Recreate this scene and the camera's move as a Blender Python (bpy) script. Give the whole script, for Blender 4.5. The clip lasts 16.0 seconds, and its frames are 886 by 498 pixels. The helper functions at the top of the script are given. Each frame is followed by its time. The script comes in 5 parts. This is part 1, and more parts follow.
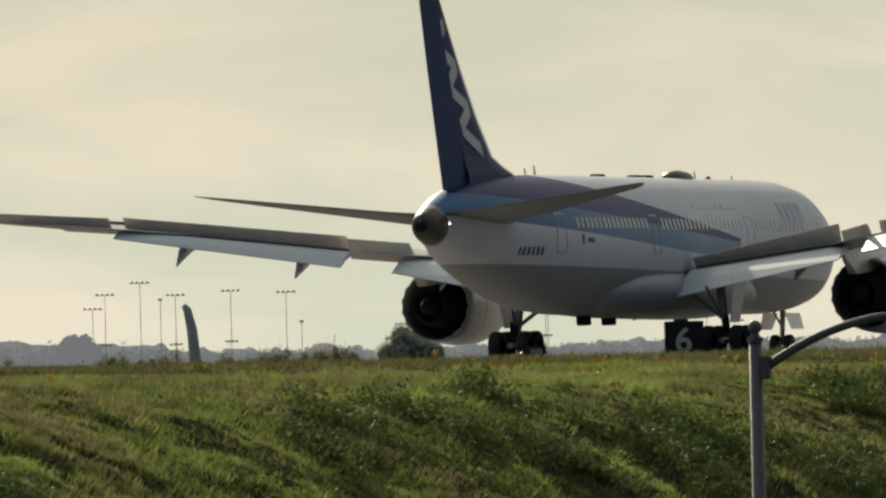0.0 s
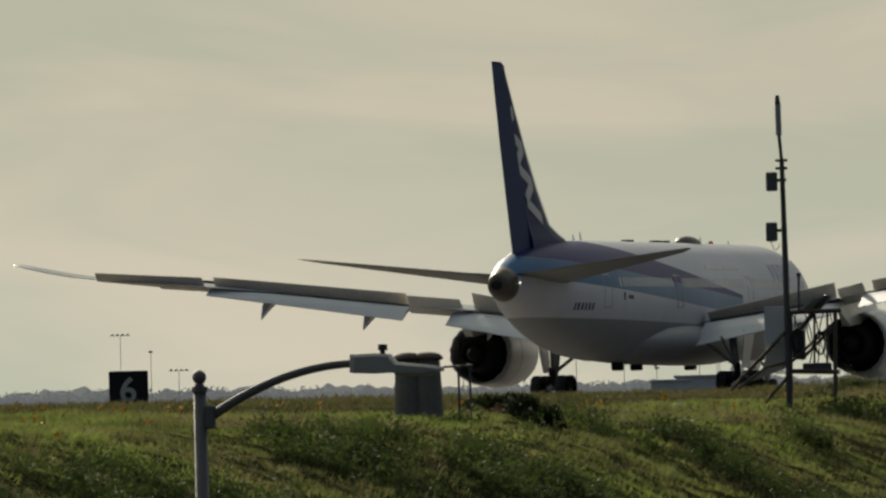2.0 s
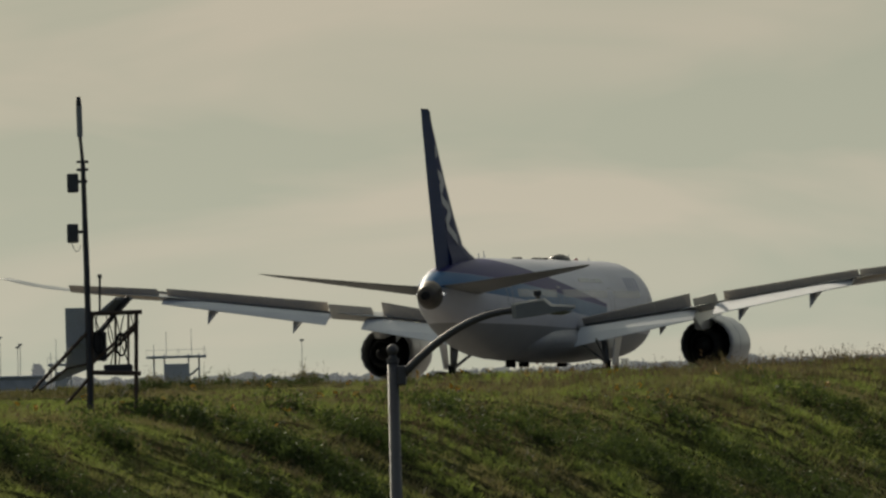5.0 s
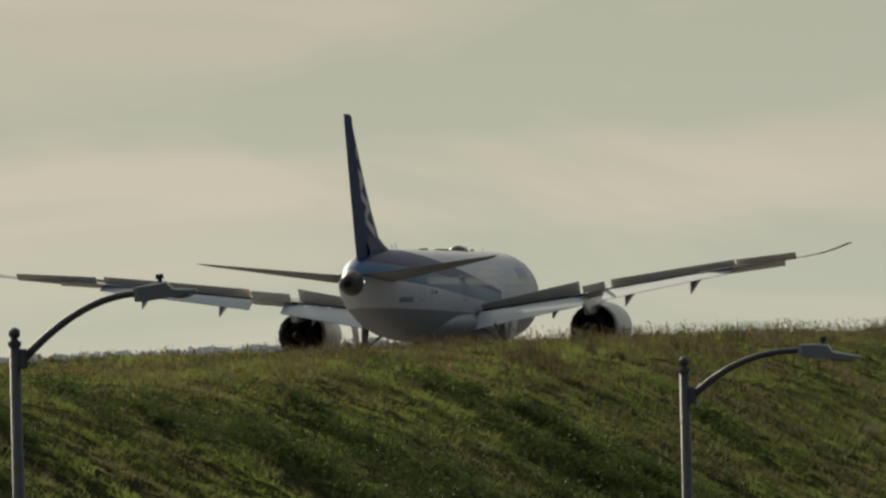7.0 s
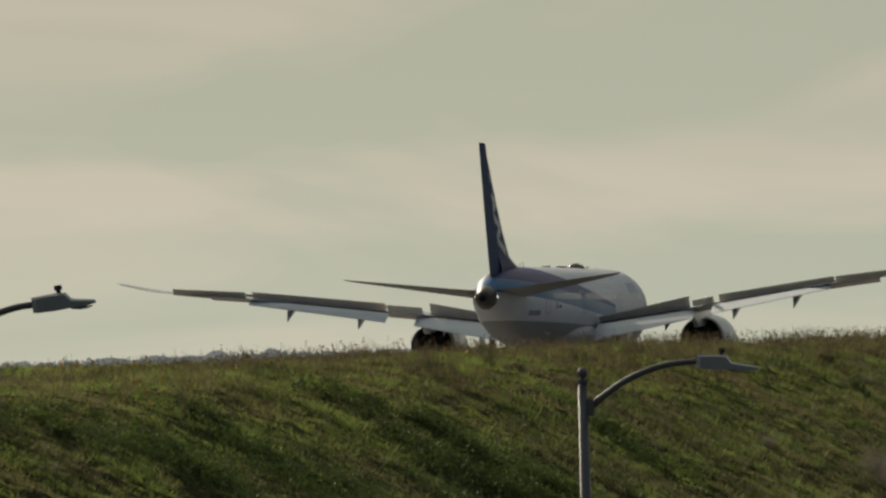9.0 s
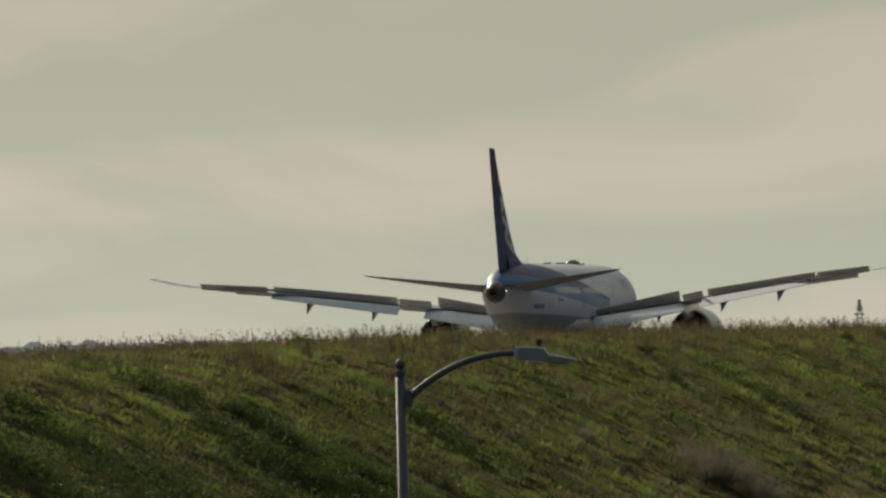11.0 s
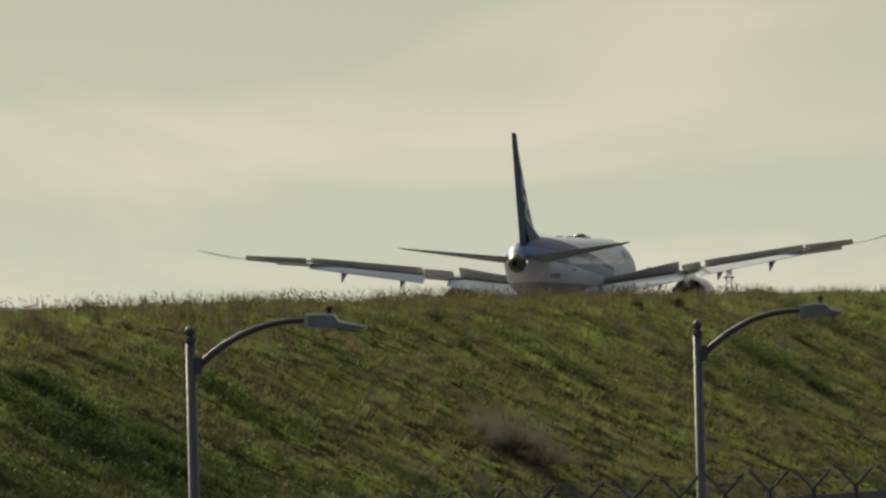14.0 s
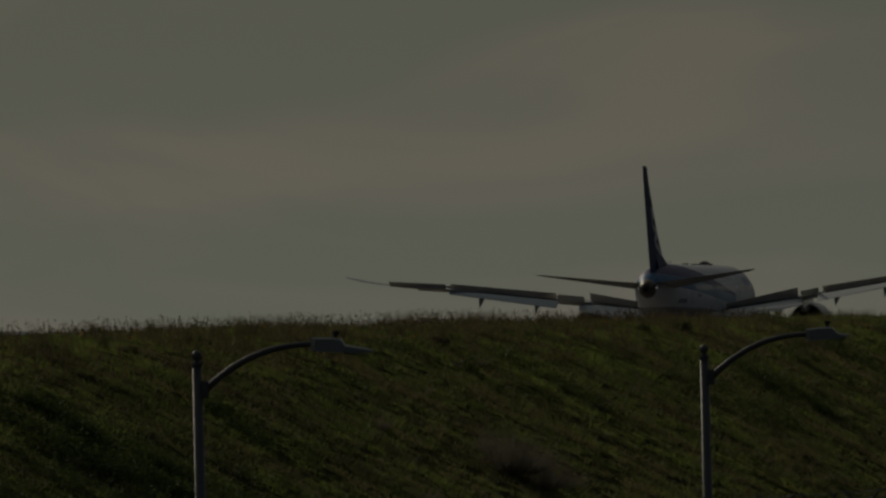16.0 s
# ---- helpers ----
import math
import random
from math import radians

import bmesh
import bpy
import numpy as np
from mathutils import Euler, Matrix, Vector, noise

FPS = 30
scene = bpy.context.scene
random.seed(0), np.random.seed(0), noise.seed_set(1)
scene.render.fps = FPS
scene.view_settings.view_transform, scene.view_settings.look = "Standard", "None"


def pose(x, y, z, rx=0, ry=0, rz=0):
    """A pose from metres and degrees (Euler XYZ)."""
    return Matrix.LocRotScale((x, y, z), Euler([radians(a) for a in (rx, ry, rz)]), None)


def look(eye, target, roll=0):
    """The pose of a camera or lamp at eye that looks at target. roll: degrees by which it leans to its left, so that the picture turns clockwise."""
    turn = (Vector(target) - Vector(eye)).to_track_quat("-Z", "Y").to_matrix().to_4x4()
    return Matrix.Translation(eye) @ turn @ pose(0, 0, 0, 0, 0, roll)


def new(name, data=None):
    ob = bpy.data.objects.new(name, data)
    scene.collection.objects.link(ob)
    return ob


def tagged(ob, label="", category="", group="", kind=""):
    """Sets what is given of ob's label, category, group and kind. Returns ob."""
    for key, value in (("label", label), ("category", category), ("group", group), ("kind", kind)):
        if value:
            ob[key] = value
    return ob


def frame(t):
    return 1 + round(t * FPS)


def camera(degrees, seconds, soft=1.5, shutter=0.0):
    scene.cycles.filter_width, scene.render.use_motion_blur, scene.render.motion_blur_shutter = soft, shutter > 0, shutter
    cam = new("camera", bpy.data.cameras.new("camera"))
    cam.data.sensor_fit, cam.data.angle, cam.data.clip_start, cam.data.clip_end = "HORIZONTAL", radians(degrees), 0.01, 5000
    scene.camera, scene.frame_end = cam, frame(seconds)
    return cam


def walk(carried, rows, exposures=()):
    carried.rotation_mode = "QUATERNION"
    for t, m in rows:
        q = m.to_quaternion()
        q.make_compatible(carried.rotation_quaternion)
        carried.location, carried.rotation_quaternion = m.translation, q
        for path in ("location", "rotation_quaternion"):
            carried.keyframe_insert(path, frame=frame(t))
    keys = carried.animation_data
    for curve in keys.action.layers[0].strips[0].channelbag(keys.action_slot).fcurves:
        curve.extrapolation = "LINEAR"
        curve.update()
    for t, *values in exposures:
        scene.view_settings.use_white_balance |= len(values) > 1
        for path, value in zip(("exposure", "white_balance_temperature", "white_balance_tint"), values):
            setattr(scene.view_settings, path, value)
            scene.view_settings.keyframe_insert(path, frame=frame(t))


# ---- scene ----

# camera: stands still and pans after the aircraft; world +Y is the runway's heading
EYE_Z = 6.5
LENS_DEGREES = 3.5225
ROLL = -1.49
PAN = [(0.0, 17.4206, 0.6267), (0.5, 16.8424, 0.6364), (1.0, 16.2163, 0.6643), (1.5, 15.6479, 0.7461),
       (2.0, 15.2074, 0.7678), (2.5, 14.6846, 0.7618), (3.0, 14.2015, 0.7497), (3.5, 14.0706, 0.7452),
       (4.0, 13.6887, 0.7393), (4.5, 13.1504, 0.7270), (5.0, 12.4288, 0.7013), (5.2, 12.1840, 0.6970),
       (7.3, 10.8986, 0.5927), (7.5, 10.9233, 0.5972), (8.0, 10.8528, 0.6040), (8.5, 10.6835, 0.6081),
       (9.0, 10.5230, 0.6301), (9.2, 10.4400, 0.6370), (11.3, 9.6560, 0.5450), (11.5, 9.5485, 0.5088),
       (12.0, 9.2803, 0.4458), (12.5, 9.0826, 0.4129), (13.0, 9.0040, 0.3938), (13.5, 8.9721, 0.3884),
       (14.0, 8.9672, 0.4249), (14.5, 8.9667, 0.4552), (15.0, 8.9678, 0.4784), (15.5, 8.9728, 0.5002),
       (16.0, 8.9912, 0.5212)]
ROLLOUT = [(0.0, 610.9), (0.5, 637.3), (1.0, 663.6), (1.5, 688.8), (2.0, 714.0), (2.5, 738.7),
           (3.0, 763.3), (3.5, 787.0), (4.0, 810.4), (4.5, 833.7), (5.0, 856.5), (7.5, 968.3),
           (8.0, 989.6), (8.5, 1010.9), (9.0, 1031.8), (11.5, 1132.3), (12.0, 1151.0), (12.5, 1170.9),
           (13.0, 1190.5), (13.5, 1210.8), (14.0, 1230.6), (14.5, 1249.8), (15.0, 1268.5), (15.5, 1286.6),
           (16.0, 1304.0)]
cam = camera(LENS_DEGREES, 16.0, soft=2.5)


def aim(yaw, pitch):
    a, b = radians(yaw), radians(pitch)
    return look((0, 0, EYE_Z), (-1000 * math.sin(a) * math.cos(b), 1000 * math.cos(a) * math.cos(b), EYE_Z + 1000 * math.sin(b)), ROLL)


walk(cam, [(t, aim(a, b)) for t, a, b in PAN],
     exposures=[(0.0, 0.05), (0.5, -0.10), (1.0, -0.15), (2.5, -0.44), (4.5, -0.53), (5.0, -0.5), (7.5, -0.34), (9.0, -0.37), (11.5, -0.40), (12.5, -0.18), (13.5, -0.06), (14.2, -0.17), (14.5, -0.42), (15.0, -1.10), (15.5, -1.75), (16.0, -2.65)])

# world and sun: low hazy sun ahead and to the left
SUN_AZ, SUN_EL = 34.0, 25.0
world = bpy.data.worlds.new("sky")
scene.world = world
world.use_nodes = True
wn, wl = world.node_tree.nodes, world.node_tree.links
wn.clear()
out = wn.new("ShaderNodeOutputWorld")
sky = wn.new("ShaderNodeTexSky")
sky.sky_type, sky.sun_disc = "NISHITA", False
sky.sun_elevation, sky.sun_rotation = radians(SUN_EL), radians(-SUN_AZ)
sky.air_density, sky.dust_density, sky.ozone_density = 1.0, 2.5, 1.2
bg_sky = wn.new("ShaderNodeBackground")
bg_sky.inputs["Strength"].default_value = 0.05
wl.new(sky.outputs[0], bg_sky.inputs["Color"])
# thin veil of high cloud
co = wn.new("ShaderNodeTexCoord")
mp = wn.new("ShaderNodeMapping")
mp.inputs["Scale"].default_value = (14, 14, 60)
mp.inputs["Rotation"].default_value = (0, radians(6), 0)
wl.new(co.outputs["Generated"], mp.inputs["Vector"])
nz = wn.new("ShaderNodeTexNoise")
nz.inputs["Scale"].default_value, nz.inputs["Detail"].default_value = 1.6, 4
nz.inputs["Roughness"].default_value = 0.5
nz.inputs["Distortion"].default_value = 0.6
wl.new(mp.outputs[0], nz.inputs["Vector"])
rp = wn.new("ShaderNodeValToRGB")
rp.color_ramp.elements[0].position, rp.color_ramp.elements[0].color = 0.42, (0.515, 0.555, 0.450, 1)
rp.color_ramp.elements[1].position, rp.color_ramp.elements[1].color = 0.63, (0.668, 0.630, 0.512, 1)
wl.new(nz.outputs[0], rp.inputs[0])
bl = wn.new("ShaderNodeMix")
bl.data_type = "RGBA"
bl.inputs[6].default_value = (0.34, 0.47, 0.68, 1)
wl.new(rp.outputs[0], bl.inputs[7])
bg_veil = wn.new("ShaderNodeBackground")
# the veil glows towards the sun and falls off away from it
dt = wn.new("ShaderNodeVectorMath")
dt.operation = "DOT_PRODUCT"
dt.inputs[1].default_value = (-math.sin(radians(SUN_AZ)) * math.cos(radians(SUN_EL)), math.cos(radians(SUN_AZ)) * math.cos(radians(SUN_EL)), math.sin(radians(SUN_EL)))
wl.new(co.outputs["Generated"], dt.inputs[0])
gl = wn.new("ShaderNodeMapRange")
gl.interpolation_type = "SMOOTHSTEP"
gl.inputs["From Min"].default_value, gl.inputs["From Max"].default_value = -0.6, 1.05
gl.inputs["To Min"].default_value, gl.inputs["To Max"].default_value = 0.19, 1.12
wl.new(dt.outputs["Value"], gl.inputs[0])
bf = wn.new("ShaderNodeMapRange")
bf.interpolation_type = "SMOOTHSTEP"
bf.inputs["From Min"].default_value, bf.inputs["From Max"].default_value = -0.5, 0.72
wl.new(dt.outputs["Value"], bf.inputs[0])
wl.new(bf.outputs[0], bl.inputs[0])
# haze brightens it towards the horizon
sz = wn.new("ShaderNodeSeparateXYZ")
wl.new(co.outputs["Generated"], sz.inputs[0])
hz = wn.new("ShaderNodeMapRange")
hz.interpolation_type = "SMOOTHSTEP"
hz.inputs["From Min"].default_value, hz.inputs["From Max"].default_value = 0.0, 0.03
hz.inputs["To Min"].default_value, hz.inputs["To Max"].default_value = 1.17, 0.97
wl.new(sz.outputs["Z"], hz.inputs[0])
mh = wn.new("ShaderNodeMath")
mh.operation = "MULTIPLY"
wl.new(gl.outputs[0], mh.inputs[0])
wl.new(hz.outputs[0], mh.inputs[1])
wl.new(mh.outputs[0], bg_veil.inputs["Strength"])
wl.new(bl.outputs[2], bg_veil.inputs["Color"])
mx = wn.new("ShaderNodeMixShader")
mx.inputs[0].default_value = 0.85
wl.new(bg_sky.outputs[0], mx.inputs[1])
wl.new(bg_veil.outputs[0], mx.inputs[2])
wl.new(mx.outputs[0], out.inputs["Surface"])

sun = new("sun", bpy.data.lights.new("sun", "SUN"))
sun.data.energy, sun.data.angle, sun.data.color = 3.8, radians(0.8), (1.0, 0.90, 0.72)
_a, _e = radians(SUN_AZ), radians(SUN_EL)
sun.matrix_world = look((-500 * math.sin(_a) * math.cos(_e), 500 * math.cos(_a) * math.cos(_e), 500 * math.sin(_e)), (0, 0, 0))


# ---- materials ----
def mat(name, colour, rough=0.6, metal=0.0, var=0.12, scale=3.0, bump=0.0, fine=8.0, coat=0.0, island=0.0, rand=0.0, spec=0.5):
    m = bpy.data.materials.new(name)
    m.use_nodes = True
    n, l = m.node_tree.nodes, m.node_tree.links
    b = n["Principled BSDF"]
    b.inputs["Roughness"].default_value, b.inputs["Metallic"].default_value = rough, metal
    b.inputs["Coat Weight"].default_value, b.inputs["Specular IOR Level"].default_value = coat, spec
    tc = n.new("ShaderNodeTexCoord")
    a = n.new("ShaderNodeTexNoise")
    a.inputs["Scale"].default_value, a.inputs["Detail"].default_value = scale, 5
    f = n.new("ShaderNodeTexNoise")
    f.inputs["Scale"].default_value, f.inputs["Detail"].default_value = scale * fine, 3
    l.new(tc.outputs["Object"], a.inputs["Vector"])
    l.new(tc.outputs["Object"], f.inputs["Vector"])
    ad = n.new("ShaderNodeMath")
    ad.operation = "ADD"
    l.new(a.outputs[0], ad.inputs[0])
    l.new(f.outputs[0], ad.inputs[1])
    mr = n.new("ShaderNodeMapRange")
    mr.inputs["From Min"].default_value, mr.inputs["From Max"].default_value = 0.6, 1.4
    mr.inputs["To Min"].default_value, mr.inputs["To Max"].default_value = 1 - var, 1 + var
    l.new(ad.outputs[0], mr.inputs[0])
    fac = mr.outputs[0]
    for amount, node, sock in ((island, "ShaderNodeNewGeometry", "Random Per Island"), (rand, "ShaderNodeObjectInfo", "Random")):
        if amount:
            g = n.new(node)
            r2 = n.new("ShaderNodeMapRange")
            r2.inputs["To Min"].default_value, r2.inputs["To Max"].default_value = 1 - amount, 1 + amount
            l.new(g.outputs[sock], r2.inputs[0])
            mu = n.new("ShaderNodeMath")
            mu.operation = "MULTIPLY"
            l.new(fac, mu.inputs[0])
            l.new(r2.outputs[0], mu.inputs[1])
            fac = mu.outputs[0]
    vm = n.new("ShaderNodeVectorMath")
    vm.operation = "SCALE"
    vm.inputs[0].default_value = colour
    l.new(fac, vm.inputs["Scale"])
    l.new(vm.outputs[0], b.inputs["Base Color"])
    if bump:
        bp = n.new("ShaderNodeBump")
        bp.inputs["Strength"].default_value = bump
        bp.inputs["Distance"].default_value = 0.05
        l.new(f.outputs[0], bp.inputs["Height"])
        l.new(bp.outputs[0], b.inputs["Normal"])
    return m


def leafy(name, dark, light, glow, patch=0.35, translucent=0.5, dry=None, spec=0.15):
    """Leaves and blades: a mix of two greens by blade and by patch of ground, letting light through."""
    m = bpy.data.materials.new(name)
    m.use_nodes = True
    n, l = m.node_tree.nodes, m.node_tree.links
    b = n["Principled BSDF"]
    b.inputs["Roughness"].default_value, b.inputs["Specular IOR Level"].default_value = 0.65, spec
    g = n.new("ShaderNodeNewGeometry")
    no = n.new("ShaderNodeTexNoise")
    no.inputs["Scale"].default_value, no.inputs["Detail"].default_value = patch, 4
    l.new(g.outputs["Position"], no.inputs["Vector"])
    mr = n.new("ShaderNodeMapRange")
    mr.inputs["From Min"].default_value, mr.inputs["From Max"].default_value = 0.38, 0.62
    l.new(no.outputs[0], mr.inputs[0])
    ad = n.new("ShaderNodeMix")
    ad.inputs[0].default_value = 0.4
    l.new(mr.outputs[0], ad.inputs[2])
    l.new(g.outputs["Random Per Island"], ad.inputs[3])
    rp_ = n.new("ShaderNodeValToRGB")
    rp_.color_ramp.elements[0].color, rp_.color_ramp.elements[1].color = (*dark, 1), (*light, 1)
    rp_.color_ramp.elements[0].position, rp_.color_ramp.elements[1].position = 0.15, 0.85
    l.new(ad.outputs[0], rp_.inputs[0])
    col = rp_.outputs[0]
    if dry:
        big = n.new("ShaderNodeTexNoise")
        big.inputs["Scale"].default_value, big.inputs["Detail"].default_value = 0.21, 6
        l.new(g.outputs["Position"], big.inputs["Vector"])
        m3 = n.new("ShaderNodeMapRange")
        m3.inputs["From Min"].default_value, m3.inputs["From Max"].default_value = 0.46, 0.64
        m3.inputs["To Max"].default_value = 0.85
        l.new(big.outputs[0], m3.inputs[0])
        mc = n.new("ShaderNodeMix")
        mc.data_type = "RGBA"
        l.new(m3.outputs[0], mc.inputs[0])
        l.new(col, mc.inputs[6])
        mc.inputs[7].default_value = (*dry, 1)
        col = mc.outputs[2]
    l.new(col, b.inputs["Base Color"])
    tr = n.new("ShaderNodeBsdfTranslucent")
    vm = n.new("ShaderNodeVectorMath")
    vm.operation = "MULTIPLY"
    vm.inputs[1].default_value = glow
    l.new(col, vm.inputs[0])
    l.new(vm.outputs[0], tr.inputs["Color"])
    ms = n.new("ShaderNodeMixShader")
    ms.inputs[0].default_value = translucent
    l.new(b.outputs[0], ms.inputs[1])
    l.new(tr.outputs[0], ms.inputs[2])
    l.new(ms.outputs[0], n["Material Output"].inputs["Surface"])
    return m


M_BELLY = mat("belly_grey", (0.36, 0.365, 0.38), 0.5, var=0.14, scale=0.5)
M_WHITE = mat("white_paint", (0.78, 0.78, 0.77), 0.3, var=0.05, scale=0.4, coat=0.4)
M_GREY = mat("wing_grey", (0.42, 0.43, 0.44), 0.4, var=0.1, scale=0.5, coat=0.2)
M_SPOILER = mat("spoiler_grey", (0.74, 0.66, 0.56), 0.6, spec=0.2, var=0.12, scale=0.8)
M_FLAPERON = mat("flaperon_beige", (0.80, 0.74, 0.62), 0.6, spec=0.2, var=0.1, scale=0.8)
M_FLAP = mat("flap_pale", (0.62, 0.65, 0.68), 0.4, var=0.06, scale=0.8, coat=0.2)
# near-black, for dark fittings and for painted shade inside the engine nozzles
M_DARK = mat("dark_parts_and_shade", (0.010, 0.010, 0.011), 0.95, var=0.2, scale=2)
M_COVE_SHADE = mat("shaded_metal", (0.10, 0.092, 0.082), 0.7, 0.2, var=0.2, scale=1.5)
M_CONE = mat("tail_cone_brown", (0.10, 0.085, 0.07), 0.5, 0.25, var=0.15, scale=1.5)
M_NACELLE = mat("nacelle_paint", (0.50, 0.51, 0.53), 0.35, var=0.06, scale=0.5, coat=0.2)
M_STAB = mat("stabiliser_grey", (0.27, 0.265, 0.255), 0.5, var=0.1, scale=0.6)
M_PALE = mat("pale_sheet", (0.62, 0.64, 0.64), 0.6, var=0.1, scale=2)
# thicket leaves near black, to carry the shadow beside the vent shafts
M_THICKET_SHADE = leafy("thicket_with_shade", (0.016, 0.026, 0.010), (0.034, 0.048, 0.018), (1.2, 1.3, 0.9), 0.4, 0.2, spec=0.1)
M_LITTER = mat("white_litter", (0.75, 0.75, 0.73), 0.7, var=0.08, scale=6)
M_TYRE = mat("tyre_rubber", (0.018, 0.018, 0.019), 0.85, var=0.2, scale=4)
M_STEEL = mat("gear_steel", (0.32, 0.33, 0.34), 0.4, 0.6, var=0.15, scale=3)
M_FIN_BLUE = mat("fin_blue", (0.012, 0.026, 0.12), 0.5, spec=0.12, var=0.08, scale=0.3)
M_FIN_LIGHT = mat("fin_light_blue", (0.010, 0.036, 0.13), 0.5, spec=0.12, var=0.08, scale=0.3)
M_EMBLEM = mat("emblem_grey_blue", (0.30, 0.32, 0.44), 0.4, var=0.05, scale=1)
M_MARK = mat("white_marking", (0.52, 0.53, 0.56), 0.4, var=0.04, scale=1)
M_INK = mat("marking_dark", (0.03, 0.04, 0.09), 0.5, var=0.05, scale=1)
# cabin panes in pale grey: the glints on the glass are in the colour
M_WINDOW_GLINT = mat("cabin_window", (0.40, 0.40, 0.40), 0.15, var=0.05, scale=3)
M_BARE = mat("bare_metal", (0.55, 0.55, 0.55), 0.3, 0.9, var=0.08, scale=2)
M_POLE = mat("painted_steel_pole", (0.145, 0.138, 0.136), 0.55, 0.2, var=0.12, scale=2.5, bump=0.1)
M_LAMP = mat("lamp_housing", (0.36, 0.36, 0.35), 0.45, 0.2, var=0.1, scale=6, bump=0.08)
M_LENS = mat("lamp_lens", (0.45, 0.45, 0.42), 0.15, var=0.05, scale=6)
M_CELL = mat("photocell", (0.05, 0.045, 0.05), 0.5, var=0.1, scale=9)
M_CONCRETE = mat("old_concrete", (0.20, 0.185, 0.165), 0.9, var=0.22, scale=2.2, bump=0.4)
M_SIGN = mat("sign_black", (0.012, 0.012, 0.013), 0.8, var=0.15, scale=3)
M_SIGN_W = mat("sign_white", (0.62, 0.60, 0.55), 0.5, var=0.06, scale=3)
M_MAST = mat("mast_dark_steel", (0.10, 0.095, 0.10), 0.6, 0.3, var=0.2, scale=3, bump=0.1)
M_PANEL = mat("panel_grey", (0.36, 0.37, 0.37), 0.6, var=0.1, scale=2)
M_RUST = mat("rusty_frame", (0.12, 0.085, 0.065), 0.8, var=0.3, scale=4, bump=0.2)
M_RUNWAY = mat("runway_concrete", (0.22, 0.21, 0.195), 0.9, var=0.15, scale=0.15)
M_FENCE = mat("fence_grey", (0.13, 0.125, 0.125), 0.7, var=0.15, scale=1.5, rand=0.1)
M_WIRE = mat("wire", (0.10, 0.10, 0.10), 0.5, 0.6, var=0.1, scale=3)
# a dark column, its base colour lightened for the haze before it
M_COLUMN = mat("hazed_far_column", (0.50, 0.50, 0.51), 0.8, var=0.15, scale=0.2)
M_DRYBUSH = leafy("dry_twigs", (0.20, 0.175, 0.14), (0.30, 0.26, 0.21), (1.1, 1.1, 1.0), 0.5, 0.3)
M_SENSOR = mat("sensor_dark_grey", (0.13, 0.13, 0.13), 0.6, var=0.12, scale=3)
M_DOME = mat("dome_grey_brown", (0.12, 0.11, 0.10), 0.5, var=0.08, scale=2)
# far steel and walls: haze is put in as near-white base colours
M_FAR = mat("hazed_far_steel", (0.75, 0.75, 0.75), 0.7, var=0.1, scale=0.3)
M_FARWALL = mat("hazed_far_wall", (0.8, 0.8, 0.8), 0.9, var=0.15, scale=0.08)
M_RED = mat("red_lens", (0.45, 0.02, 0.015), 0.2, var=0.05, scale=5)
M_TAILLIGHT = mat("tail_light_lens", (0.8, 0.8, 0.78), 0.2, var=0.02)
_t = M_TAILLIGHT.node_tree.nodes["Principled BSDF"]
_t.inputs["Emission Color"].default_value, _t.inputs["Emission Strength"].default_value = (1.0, 0.97, 0.9, 1), 1.8
# dark leaves for weeds and for the shaded sods of the bank
M_DRIFT = leafy("drift_leaves_and_shade", (0.056, 0.074, 0.032), (0.114, 0.146, 0.057), (1.3, 1.4, 0.9), 0.5, 0.32, spec=0.06)
M_SEED = leafy("seed_heads", (0.090, 0.074, 0.048), (0.165, 0.130, 0.088), (1.3, 1.15, 1.0), 0.6, 0.35)
M_ORANGE = mat("petal_orange", (0.78, 0.46, 0.05), 0.6, var=0.15, scale=9, island=0.25)
M_GRASS = leafy("grass_blades", (0.102, 0.126, 0.050), (0.250, 0.300, 0.096), (1.32, 1.38, 0.92), 0.42, 0.55, dry=(0.200, 0.160, 0.112))
M_WEED = leafy("dry_weeds", (0.108, 0.112, 0.056), (0.225, 0.205, 0.115), (1.3, 1.2, 1.0), 0.5, 0.3)
M_VERGE = leafy("verge_blades", (0.060, 0.068, 0.032), (0.135, 0.140, 0.062), (1.3, 1.3, 0.9), 0.5, 0.45, dry=(0.16, 0.13, 0.085))
M_BROAD = leafy("broad_leaves", (0.056, 0.078, 0.032), (0.106, 0.138, 0.054), (1.3, 1.4, 0.9), 0.4, 0.3, spec=0.12)
# far foliage lifted to pale grey, haze included in the colour
M_TREE = leafy("hazed_far_foliage", (0.48, 0.49, 0.47), (0.55, 0.56, 0.53), (1.2, 1.2, 1.1), 0.02, 0.6)
# distant trees: faint emission stands in for the haze in front of them
M_BACKDROP = leafy("distant_haze_glow", (0.09, 0.10, 0.085), (0.11, 0.12, 0.10), (1.0, 1.0, 1.0), 0.02, 0.0, spec=0.0)
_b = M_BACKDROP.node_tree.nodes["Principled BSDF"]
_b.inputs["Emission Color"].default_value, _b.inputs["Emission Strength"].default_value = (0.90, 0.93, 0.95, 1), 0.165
M_BARK = mat("bark", (0.10, 0.085, 0.07), 0.9, var=0.2, scale=1, bump=0.2)
M_SOIL = leafy("soil_and_thatch", (0.040, 0.038, 0.020), (0.050, 0.060, 0.022), (1, 1, 1), 0.3, 0.0, spec=0.0)


